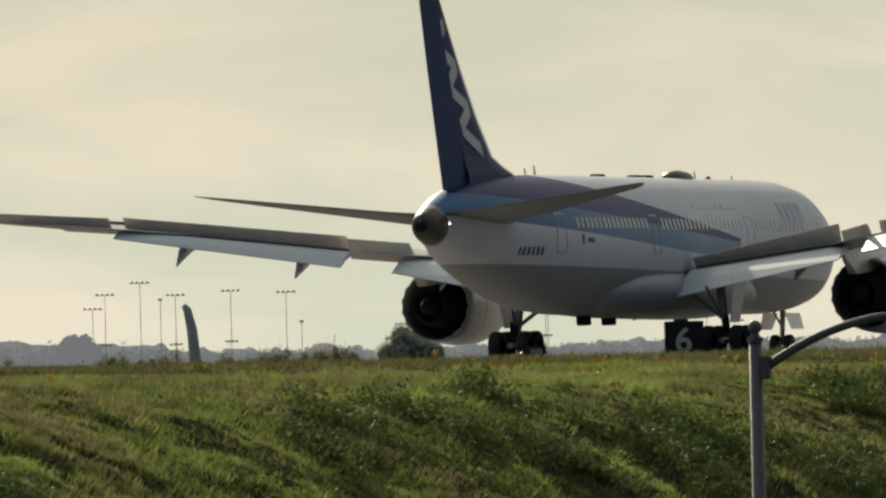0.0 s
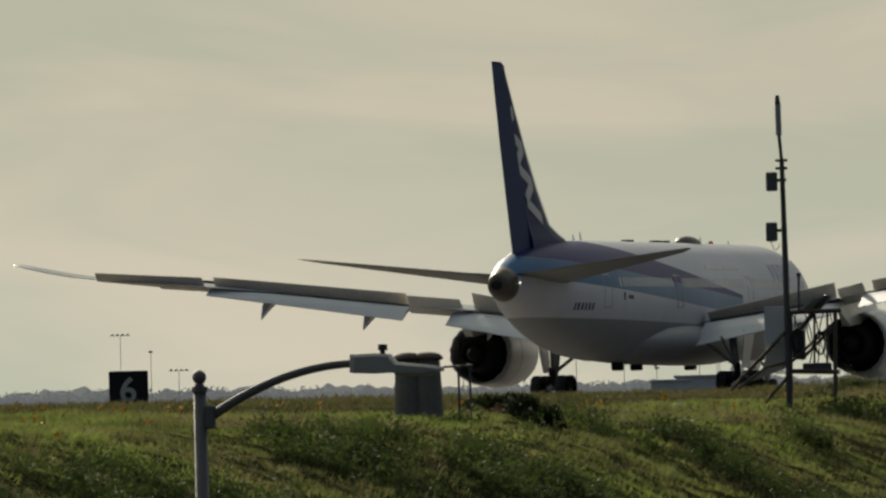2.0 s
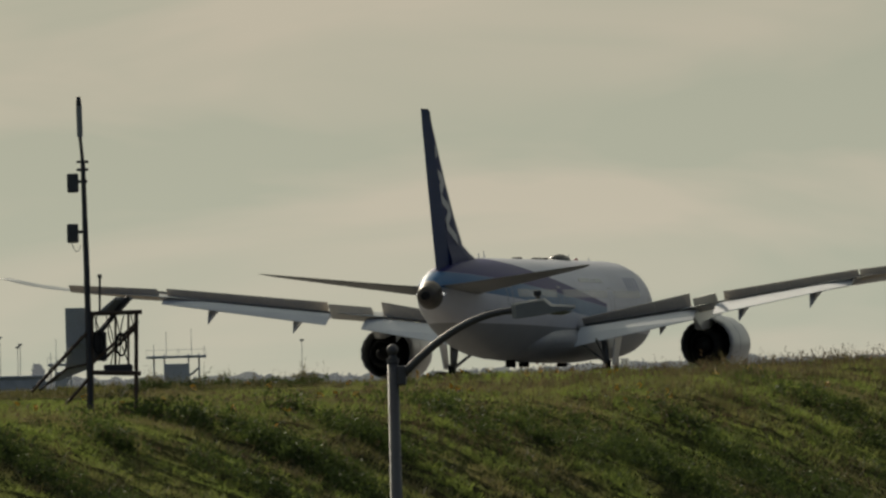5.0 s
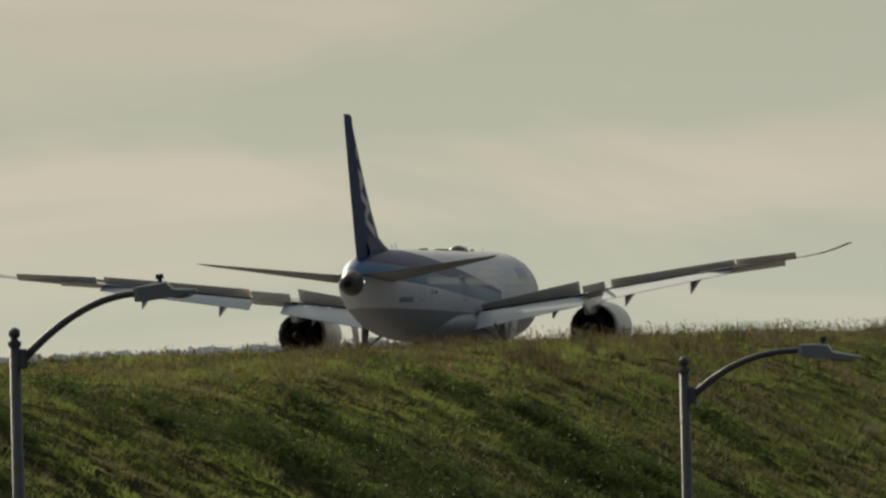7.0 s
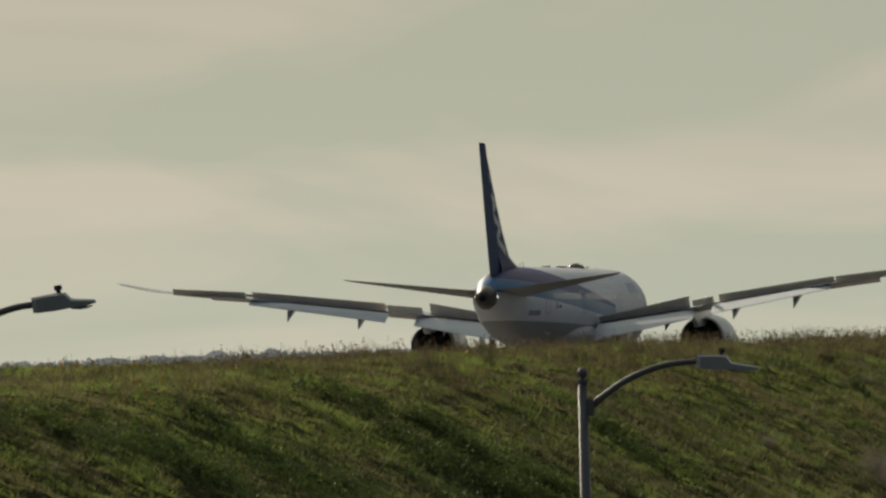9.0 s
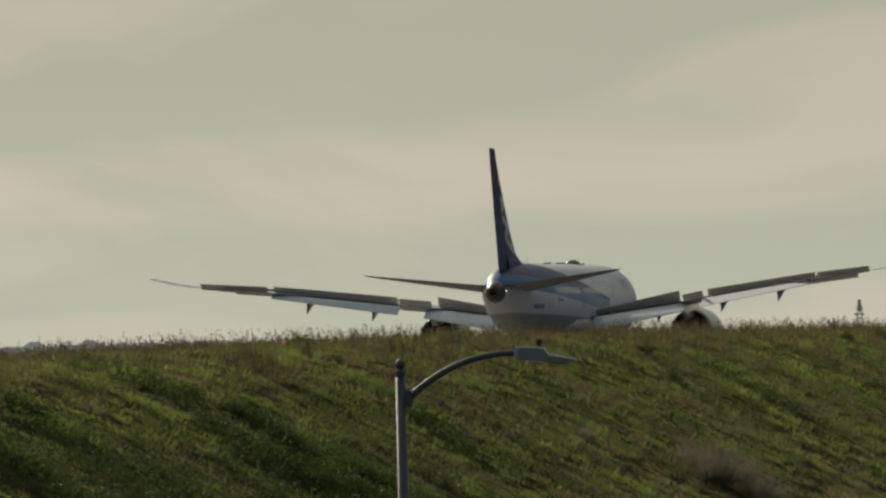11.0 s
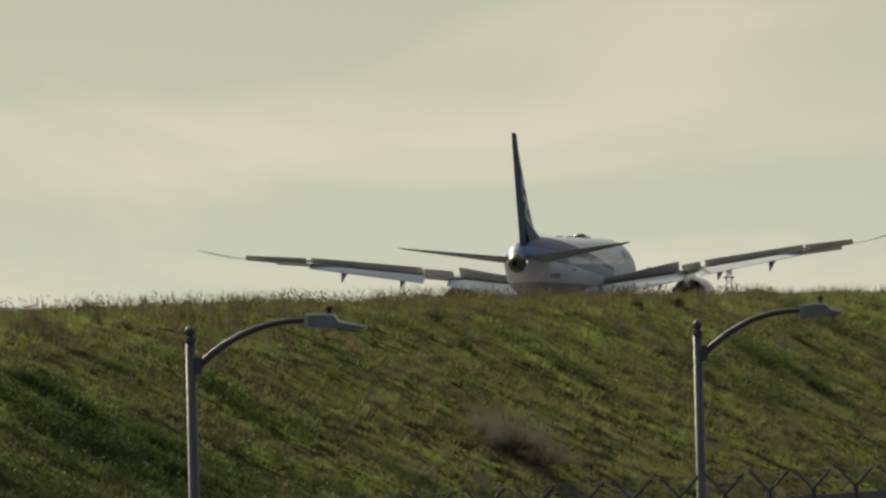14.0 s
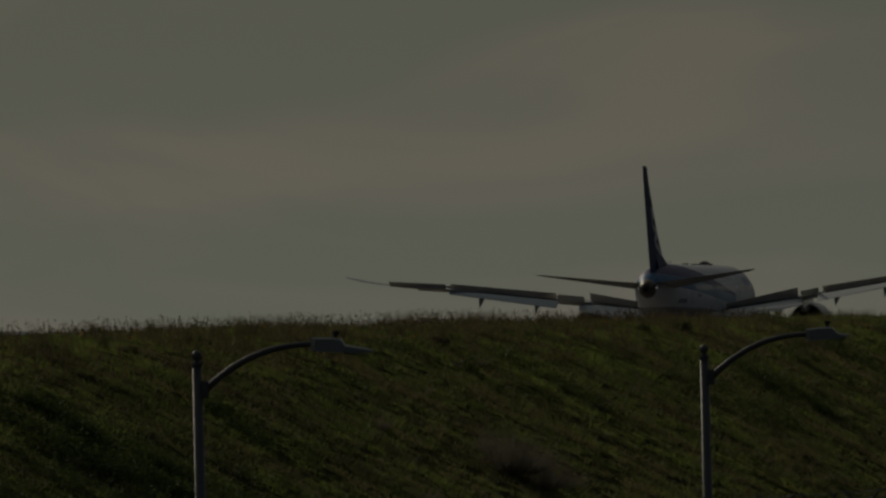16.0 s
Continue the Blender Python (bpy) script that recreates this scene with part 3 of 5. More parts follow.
    # emblem on the fin as a zigzag of white bars
    fz = [r[0] for r in fin_rows]

    def fin_skin(y, z):
        le, te = np.interp(z, fz, [r[1] for r in fin_rows]), np.interp(z, fz, [r[2] for r in fin_rows])
        c = le - te
        return float(np.interp((le - y) / c, [0, 0.12, 0.4, 1.0, 1.5], [0, 0.045 * c, 0.06 * c, 0.045 * c, 0.05])) + 0.03

    zig = []
    for k in range(7):
        z = 14.35 - k * 0.88
        zig.append((-26.35 + (14.35 - z) * 0.84 + (0.85, -1.05)[k % 2], z))
    for side in (1, -1):
        for (ya, za), (yb, zb) in zip(zig, zig[1:]):
            b2 = bm_new()
            rows = []
            for k in range(5):
                s = k / 4
                y, z = ya + (yb - ya) * s, za + (zb - za) * s
                ring_ = [(y - 0.16, z + 0.30), (y + 0.16, z - 0.30)]
                rows.append([(side * fin_skin(*p), *p) for p in ring_] + [(side * (fin_skin(*p) - 0.08), *p) for p in reversed(ring_)])
            loft(b2, rows)
            part("emblem_bar", b2, M_MARK, fin, "white slanted emblem bar")
    # stabilisers
    for side in (1, -1):
        bm = bm_new()
        loft(bm, [foil(side * x, le, te, z, th, 8, tw) for x, le, te, z, th, tw in ((0.6, -21.2, -27.6, 5.9, 0.78, -0.6), (2.0, -22.0, -27.9, 6.08, 0.70, -0.52), (6.0, -25.2, -28.8, 6.68, 0.42, -0.3), (9.2, -27.8, -29.5, 7.16, 0.19, -0.12), (9.75, -28.6, -29.65, 7.26, 0.1, -0.06), (9.95, -29.2, -29.7, 7.31, 0.04, 0.0))])
        part("stabiliser", bm, M_STAB, plane, "grey horizontal stabiliser", smooth=True)
    # wings
    for side in (1, -1):
        bm = bm_new()
        rows = []
        for x, th in ((2.0, 0.62), (3.5, 0.55), (6, 0.44), (9, 0.34), (10.8, 0.29), (14, 0.24), (18, 0.19), (22.3, 0.14), (25, 0.11), (26.5, 0.09), (27.5, 0.075), (28.5, 0.06), (29.4, 0.04), (30.1, 0.02)):
            zt = wing_z(x) + (0.035 * max(0, x - 27) ** 2)
            rows.append(foil(side * x, wing_le(x), wing_te(x), zt, th * 1.15, 9, 0.25 * (wing_le(x) - wing_te(x)) / 10.0))
        loft(bm, rows)
        wing = part("wing", bm, M_GREY, plane, "long grey swept wing with a raked tip", smooth=True)
        # flaps lowered: hinge x, rear edge
        def surface(name, x0, x1, dy0, dz0, dy1, dz1, hy, hz, material, t0=0.2, lab=""):
            b2 = bm_new()
            slab(b2, (side * x0, wing_te(x0) + hy, wing_z(x0) + hz), (side * x1, wing_te(x1) + hy, wing_z(x1) + hz),
                 (side * x0, wing_te(x0) + dy0, wing_z(x0) + dz0), (side * x1, wing_te(x1) + dy1, wing_z(x1) + dz1), t0, 0.04, 0.05)
            return part(name, b2, material, wing, lab)
        surface("flap", 3.0, 10.3, -2.6, -1.42, -2.5, -0.92, -0.15, -0.28, M_FLAP, 0.28, "pale lowered inboard flap")
        surface("flap", 12.0, 21.3, -1.75, -0.86, -1.45, -0.52, -0.1, -0.2, M_FLAP, 0.22, "pale lowered outboard flap")
        surface("flaperon", 10.0, 12.0, -0.75, 0.42, -0.75, 0.42, 0.1, -0.42, M_FLAPERON, 0.34, "thick beige raised flaperon")
        # spoilers raised: hinge ahead of the trailing edge, rear edge up
        spans = [(2.95, 5.2), (5.215, 7.4), (7.415, 9.6), (12.3, 14.5), (14.515, 16.75), (16.765, 19.0), (19.015, 21.4)]
        for x0, x1 in spans:
            ch = 1.15 if x0 < 10 else 0.95
            b2 = bm_new()
            up0, up1 = (float(np.interp(x, [2.95, 9.6, 12.3, 21.4], [0.33, 0.80, 0.50, 0.40])) for x in (x0, x1))
            slab(b2, (side * x0, wing_te(x0) + ch * 0.8, wing_z(x0) - 0.14), (side * x1, wing_te(x1) + ch * 0.8, wing_z(x1) - 0.14),
                 (side * x0, wing_te(x0) + 0.3, wing_z(x0) + up0), (side * x1, wing_te(x1) + 0.3, wing_z(x1) + up1), 0.08, 0.05)
            part("spoiler", b2, M_SPOILER, wing, "grey raised spoiler panel")
        b2 = bm_new()
        slab(b2, (side * 21.7, wing_te(21.7) - 0.05, wing_z(21.7) - 0.30), (side * 26.3, wing_te(26.3) - 0.05, wing_z(26.3) - 0.12),
             (side * 21.7, wing_te(21.7) - 0.7, wing_z(21.7) + 0.36), (side * 26.3, wing_te(26.3) - 0.55, wing_z(26.3) + 0.28), 0.12, 0.04)
        part("aileron", b2, M_SPOILER, wing, "raised grey aileron")
        # solid dark strip that paints the shade in the gap before the flaps
        b2 = bm_new()
        loft(b2, [[(side * x, wing_te(x) + 0.05, wing_z(x) - 0.04), (side * x, wing_te(x) - 0.1, wing_z(x) - 0.07), (side * x, wing_te(x) - 0.1, wing_z(x) - 0.16), (side * x, wing_te(x) + 0.05, wing_z(x) - 0.2)] for x in (3.2, 6, 8, 10.6, 12, 15, 18, 21.3)])
        part("flap_cove", b2, M_COVE_SHADE, wing, "dark strip standing for the shaded gap ahead of the flaps")
        # flap track fairings
        for x, ln, dp in ((8.2, 3.2, 0.55), (13.8, 2.9, 0.62), (18.6, 2.6, 0.55)):
            b2 = bm_new()
            y0, z0 = wing_te(x), wing_z(x)
            loft(b2, [[(side * x - w, y, z0 + a), (side * x + w, y, z0 + a), (side * x + w * 0.6, y, z0 + b), (side * x - w * 0.6, y, z0 + b)] for y, a, b, w in
                      ((y0 + ln, -0.15, -0.2, 0.05), (y0 + ln * 0.6, -0.15, -0.5, 0.2), (y0, -0.3, -0.25 - dp, 0.24), (y0 - 1.0, -0.75, -0.5 - dp * 1.1, 0.2), (y0 - 1.9, -1.1 - dp * 0.6, -1.16 - dp * 0.6, 0.04))])
            part("flap_fairing", b2, M_GREY, wing)
        # slats along the leading edge
        for x0, x1 in ((4.0, 8.4), (11.4, 15.5), (15.6, 20.0), (20.1, 24.6)):
            b2 = bm_new()
            loft(b2, [[(side * x, wing_le(x) + 0.55, wing_z(x) - 0.38), (side * x, wing_le(x) + 0.4, wing_z(x) - 0.08), (side * x, wing_le(x) - 0.25, wing_z(x) + 0.22), (side * x, wing_le(x) - 0.1, wing_z(x) + 0.05), (side * x, wing_le(x) + 0.3, wing_z(x) - 0.3)] for x in (x0, x1)])
            part("slat", b2, M_BARE, wing, "bare metal leading-edge slat")
        engine(plane, side)
        main_gear(plane, side)
    nose_gear(plane)
    return plane


def engine(plane, side):
    cx, cz = side * 10.0, 2.62
    bm = bm_new()
    outer = [(4.45, 1.55), (5.2, 1.64), (6.4, 1.74), (8.0, 1.80), (9.2, 1.76), (9.9, 1.66), (10.2, 1.55)]
    inner = [(10.2, 1.5), (9.8, 1.38), (8.5, 1.38), (6.0, 1.46), (4.9, 1.49), (4.47, 1.52)]
    rings = [ring(cx, y, cz, r, r, 36) for y, r in outer] + [ring(cx, y, cz, r, r, 36) for y, r in inner]
    # saw-tooth rear edge
    for rr in (rings[0], rings[-1]):
        for k in range(36):
            rr[k] = (rr[k][0], rr[k][1] - (0.0, 0.22)[k % 2], rr[k][2])
    loft(bm, rings + [rings[0]], caps=False)
    bmesh.ops.remove_doubles(bm, verts=bm.verts, dist=0.0005)
    nac = part("nacelle", bm, M_NACELLE, plane, "white engine nacelle with a saw-tooth rear edge", smooth=True)
    bm = bm_new()
    loft(bm, [ring(cx, y, cz, r, r, 36) for y, r in ((10.28, 1.48), (10.32, 1.56), (10.2, 1.64), (9.75, 1.695), (9.75, 1.60), (10.1, 1.47))])
    part("intake_lip", bm, M_BARE, nac, "polished metal intake lip", smooth=True)
    bm = bm_new()
    loft(bm, [ring(cx, 6.62, cz, 1.752, 1.752, 36), ring(cx, 6.42, cz, 1.732, 1.732, 36)], caps=False)
    part("cowl_band", bm, M_INK, nac, "dark cowl seam band")
    bm = bm_new()
    loft(bm, [ring(cx, 8.62, cz, 1.795, 1.795, 36), ring(cx, 8.56, cz, 1.797, 1.797, 36)], caps=False)
    part("cowl_seam", bm, M_GREY, nac, "thin grey cowl seam")
    # core, plug and duct disc are black: nozzle shade put into the colour
    bm = bm_new()
    loft(bm, [ring(cx, y, cz, r, r, 28) for y, r in ((7.0, 1.30), (5.6, 1.1), (4.4, 0.95), (3.5, 0.78), (3.45, 0.70), (3.9, 0.66))])
    part("core_cowl", bm, M_DARK, nac, "core cowl coloured black for the shade inside the nozzle", smooth=True)
    bm = bm_new()
    loft(bm, [ring(cx, y, cz, r, r, 20) for y, r in ((4.2, 0.5), (3.5, 0.42), (2.8, 0.2), (2.5, 0.04))])
    part("exhaust_plug", bm, M_DARK, nac, "exhaust plug coloured black for the nozzle's shade", smooth=True)
    bm = bm_new()
    loft(bm, [ring(cx, 6.3, cz, 1.46, 1.46, 28), ring(cx, 6.4, cz, 1.46, 1.46, 28)])
    part("fan_duct", bm, M_DARK, nac, "black disc standing for the shaded depth of the fan duct")
    bm = bm_new()
    loft(bm, [[(cx - w, y, z0), (cx + w, y, z0), (cx + w, y, z1), (cx - w, y, z1)] for y, z0, z1, w in ((9.0, 4.0, 4.5, 0.12), (7.0, 4.0, 4.9, 0.24), (4.5, 3.6, 5.0, 0.26), (2.6, 3.5, 4.8, 0.22), (1.0, 4.2, 4.6, 0.08))])
    part("pylon", bm, M_WHITE, plane, "white engine pylon")


def wheel(bm, x, y, z, r, w, n=22):
    rings = [[(xx, y + rr * math.cos(2 * math.pi * k / n), z + rr * math.sin(2 * math.pi * k / n)) for k in range(n)]
             for xx, rr in ((x - w * 0.5, r * 0.72), (x - w * 0.45, r * 0.9), (x - w * 0.25, r), (x + w * 0.25, r), (x + w * 0.45, r * 0.9), (x + w * 0.5, r * 0.72))]
    return loft(bm, rings)


def rim(bm, x, y, z, r, w, n=16):
    return loft(bm, [[(x + s * w * 0.52, y + rr * math.cos(2 * math.pi * k / n), z + rr * math.sin(2 * math.pi * k / n)) for k in range(n)] for s, rr in ((-1, r * 0.6), (1, r * 0.6))])


def main_gear(plane, side):
    cx = side * 4.9
    bm = bm_new()
    tube(bm, [(cx - side * 0.35, 0, 3.6), (cx, 0, 0.75)], [0.22, 0.16], 12)
    leg = part("gear_leg", bm, M_STEEL, plane, "steel main landing gear leg", smooth=True)
    bm = bm_new()
    tube(bm, [(cx, -0.95, 0.72), (cx, 0.95, 0.72)], 0.13, 10)
    part("bogie_beam", bm, M_STEEL, leg)
    bm = bm_new()
    tube(bm, [(cx, 0.1, 1.5), (cx - side * 2.0, 0.4, 3.0)], 0.09, 8)
    part("side_brace", bm, M_STEEL, leg)
    bm = bm_new()
    tube(bm, [(cx, -0.1, 1.4), (cx - side * 0.4, -1.9, 3.1)], 0.08, 8)
    part("drag_brace", bm, M_STEEL, leg)
    bm = bm_new()
    box(bm, cx - 0.14, cx + 0.14, -0.45, -0.2, 1.0, 1.8, 0.03)
    part("torque_link", bm, M_DARK, leg)
    bm = bm_new()
    loft(bm, [[(cx + side * 0.55, -1.0, 3.4), (cx + side * 0.62, -1.0, 3.4), (cx + side * 0.62, 1.1, 3.4), (cx + side * 0.55, 1.1, 3.4)],
              [(cx + side * 0.3, -0.7, 1.5), (cx + side * 0.36, -0.7, 1.5), (cx + side * 0.36, 0.7, 1.5), (cx + side * 0.3, 0.7, 1.5)]])
    part("gear_door", bm, M_WHITE, plane, "white main gear door hanging open")
    for dx in (-0.66, 0.66):
        for dy in (-0.76, 0.76):
            bm = bm_new()
            wheel(bm, cx + dx, dy, 0.69, 0.69, 0.52)
            ty = part("tyre", bm, M_TYRE, leg, "black main gear tyre", smooth=True)
            bm = bm_new()
            rim(bm, cx + dx, dy, 0.69, 0.69, 0.5)
            part("rim", bm, M_STEEL, leg)


def nose_gear(plane):
    bm = bm_new()
    tube(bm, [(0, 25.9, 2.6), (0, 25.6, 0.55)], [0.15, 0.10], 10)
    leg = part("nose_gear_leg", bm, M_STEEL, plane, "steel nose gear leg", smooth=True)
    for dx in (-0.33, 0.33):
        bm = bm_new()
        wheel(bm, dx, 25.6, 0.51, 0.51, 0.38)
        part("tyre", bm, M_TYRE, leg, "black nose gear tyre", smooth=True)
        bm = bm_new()
        rim(bm, dx, 25.6, 0.51, 0.51, 0.36)
        part("rim", bm, M_STEEL, leg)
    for s in (1, -1):
        bm = bm_new()
        loft(bm, [[(s * 0.5, 24.4, 2.0), (s * 0.54, 24.4, 2.0), (s * 0.54, 26.8, 2.0), (s * 0.5, 26.8, 2.0)], [(s * 0.75, 24.6, 1.25), (s * 0.78, 24.6, 1.25), (s * 0.78, 26.6, 1.25), (s * 0.75, 26.6, 1.25)]])
        part("gear_door", bm, M_WHITE, plane, "white nose gear door")
    bm = bm_new()
    tube(bm, [(0, 25.8, 1.3), (0, 24.2, 2.1)], 0.06, 8)
    part("drag_brace", bm, M_STEEL, leg)


plane = airliner()


# ---- street lamps ----
def street_lamp(head_tilt=0.0, head_len=0.86, reach=1.75, height=6.0, low=0.58, rise=0.6, bow=2.1):
    """Built with the finial's top at height; the arm goes out along +X."""
    lamp = thing("street_lamp", "grey steel street lamp with a curved arm and cobra-head luminaire", "street lamp", group="street lamps along the bank")
    bm = bm_new()
    top = height - 0.27
    tube(bm, [(0, 0, 0), (0, 0, 0.3), (0, 0, top)], [0.115, 0.10, 0.072], 16)
    pole = part("pole", bm, M_POLE, lamp, smooth=True)
    bm = bm_new()
    tube(bm, [(0, 0, top - 0.01), (0, 0, top + 0.05), (0, 0, top + 0.051), (0, 0, top + 0.085)], [0.088, 0.088, 0.055, 0.05], 14)
    part("collar", bm, M_POLE, pole)
    bm = bm_new()
    bmesh.ops.create_uvsphere(bm, u_segments=14, v_segments=10, radius=0.078, matrix=Matrix.Translation((0, 0, top + 0.155)))
    part("finial", bm, M_POLE, pole, "ball finial", smooth=True)
    bm = bm_new()
    za = height - low
    box(bm, 0.05, 0.17, -0.07, 0.07, za - 0.14, za + 0.12, 0.02)
    part("bracket", bm, M_POLE, pole, "arm bracket")
    bm = bm_new()
    pts = []
    for k in range(15):
        s = k / 14
        pts.append((0.13 + (reach - 0.13) * s, 0, za + rise * (1 - (1 - s) ** bow)))
    tube(bm, pts, [0.055 - 0.012 * k / 14 for k in range(15)], 12)
    part("arm", bm, M_POLE, lamp, "curved steel arm", smooth=True)
    tip = Vector(pts[-1])
    turn = Matrix.Translation(tip) @ Matrix.Rotation(radians(head_tilt), 4, "Y")
    bm = bm_new()
    h = head_len
    prof = [(-0.06, 0.10, -0.10, 0.06), (0.0, 0.10, -0.11, 0.10), (0.22, 0.115, -0.11, 0.13), (0.38, 0.11, -0.10, 0.16), (0.46, 0.02, -0.10, 0.17), (h * 0.8, -0.005, -0.095, 0.16), (h, -0.03, -0.075, 0.10)]
    loft(bm, [[turn @ Vector((x, -w, zb)), turn @ Vector((x, -w, zt - 0.03)), turn @ Vector((x, -w * 0.6, zt)), turn @ Vector((x, w * 0.6, zt)), turn @ Vector((x, w, zt - 0.03)), turn @ Vector((x, w, zb))] for x, zt, zb, w in prof])
    head = part("luminaire", bm, M_LAMP, lamp, "grey cobra-head luminaire")
    bm = bm_new()
    loft(bm, [[turn @ Vector((x, -w, -0.10)), turn @ Vector((x, w, -0.10)), turn @ Vector((x, w * 0.7, zb)), turn @ Vector((x, -w * 0.7, zb))] for x, zb, w in ((0.44, -0.115, 0.10), (0.55, -0.135, 0.13), (h * 0.86, -0.13, 0.12), (h * 0.95, -0.108, 0.06))])
    part("lens", bm, M_LENS, head, "clear lamp lens")
    bm = bm_new()
    tube(bm, [turn @ Vector((0.3, 0, 0.10)), turn @ Vector((0.3, 0, 0.15)), turn @ Vector((0.3, 0, 0.152)), turn @ Vector((0.3, 0, 0.215))], [0.03, 0.03, 0.055, 0.05], 12)
    part("photocell", bm, M_CELL, head, "dark photocell cap")
    return lamp


for az, dist, top, tilt, hl, reach, low, rise, bow in ((16.187, 160, 0.905, 2, 0.98, 1.76, 0.55, 0.54, 2.0), (12.638, 188, 1.115, -6, 0.76, 1.64, 0.44, 0.80, 1.95), (9.98, 216, 0.58, 5, 0.88, 1.78, 0.62, 0.63, 2.35), (7.963, 244, 0.525, -1, 0.66, 1.80, 0.58, 0.67, 2.35)):
    z0 = -EYE_Z
    lamp = street_lamp(tilt, hl, reach, top - z0, low, rise, bow)
    m = place(az, dist, z0, 7)
    lamp.matrix_basis = m @ Matrix.Rotation(radians(-0.05), 4, "Y")


# ---- fence ----
def fence():
    f = thing("boundary_fence", "grey panel boundary fence topped with barbed wire on V-shaped arms", "fence")
    a, b = Vector((-37.5, 190)), Vector((-30.5, 252))
    d = (b - a).normalized()
    n = int((b - a).length / 3.0)
    nrm = Vector((d.y, -d.x))
    top = EYE_Z - 2.50
    for i in range(n + 1):
        p = a + d * 3.0 * i
        bm = bm_new()
        tube(bm, [(p.x, p.y, 0), (p.x, p.y, top + 0.12)], 0.05, 8)
        post = part("post", bm, M_FENCE, f)
        for s in (1, -1):
            bm = bm_new()
            q = p + nrm * 0.32 * s
            tube(bm, [(p.x, p.y, top + 0.1), (q.x, q.y, top + 0.44)], 0.028, 6)
            part("outrigger", bm, M_FENCE, post)
        if i < n:
            q = p + d * 3.0
            bm = bm_new()
            vs = [Vector((p.x, p.y, 0)), Vector((q.x, q.y, 0))]
            o = Vector((nrm.x, nrm.y, 0)) * 0.02
            loft(bm, [[v + o, v - o, v - o + Vector((0, 0, top)), v + o + Vector((0, 0, top))] for v in (vs[0] + Vector((d.x, d.y, 0)) * 0.06, vs[1] - Vector((d.x, d.y, 0)) * 0.06)])
            part("fence_panel", bm, M_FENCE, f)
    for s in (1, -1):
        for k in (0.35, 0.65, 0.97):
            bm = bm_new()
            o = nrm * 0.32 * s * k
            pts = []
            for i in range(n * 2 + 1):
                p = a + d * 1.5 * i + o
                pts.append((p.x, p.y, top + 0.1 + 0.34 * k - (0.03 if i % 2 else 0)))
            tube(bm, pts, 0.006, 4)
            part("barbed_wire", bm, M_WIRE, f)
    return f


fence()


# ---- airfield furniture ----
def number_sign():
    s = thing("runway_sign", "black runway distance sign with a white numeral six", "sign", place(16.47, 476, 0, 16.5))
    s.location.z = float(ground_z(s.location.x, s.location.y))
    zb = EYE_Z - s.location.z
    bm = bm_new()
    box(bm, -0.66, 0.64, -0.12, 0.12, zb + 1.30, zb + 2.62, 0.03)
    part("cabinet", bm, M_SIGN, s, "black sign cabinet")
    for x in (-0.45, 0.45):
        bm = bm_new()
        tube(bm, [(x, 0, -0.3), (x, 0, zb + 1.30)], 0.05, 8)
        part("leg", bm, M_MAST, s)
    cu = bpy.data.curves.new("numeral", "FONT")
    cu.body, cu.size, cu.extrude, cu.align_x, cu.offset = "6", 1.16, 0.01, "CENTER", 0.02
    t = new("numeral", cu)
    dg = bpy.context.evaluated_depsgraph_get()
    me = bpy.data.meshes.new_from_object(t.evaluated_get(dg))
    bpy.data.objects.remove(t)
    bpy.data.curves.remove(cu)
    me.materials.append(M_SIGN_W)
    ob = new("numeral", me)
    ob.parent = s
    ob.matrix_basis = Matrix.Translation((-0.03, -0.135, zb + 1.60)) @ Matrix.Rotation(radians(90), 4, "X")
    tagged(ob, "white numeral six")
    return s


number_sign()


def small_sign():
    s = thing("guidance_sign", "low dark airfield guidance sign with a pale panel", "sign", place(17.07, 500, 0, 17))
    s.location.z = float(ground_z(s.location.x, s.location.y))
    zb = EYE_Z - s.location.z
    bm = bm_new()
    box(bm, -0.42, 0.42, -0.1, 0.1, zb + 1.65, zb + 2.0, 0.02)
    part("cabinet", bm, M_SIGN, s)
    bm = bm_new()
    box(bm, -0.12, 0.30, -0.112, -0.1, zb + 1.72, zb + 1.92)
    part("face_panel", bm, M_PANEL, s, "grey face panel")
    for x in (-0.3, 0.3):
        bm = bm_new()
        tube(bm, [(x, 0, -0.3), (x, 0, zb + 1.66)], 0.04, 8)
        part("leg", bm, M_MAST, s)


small_sign()


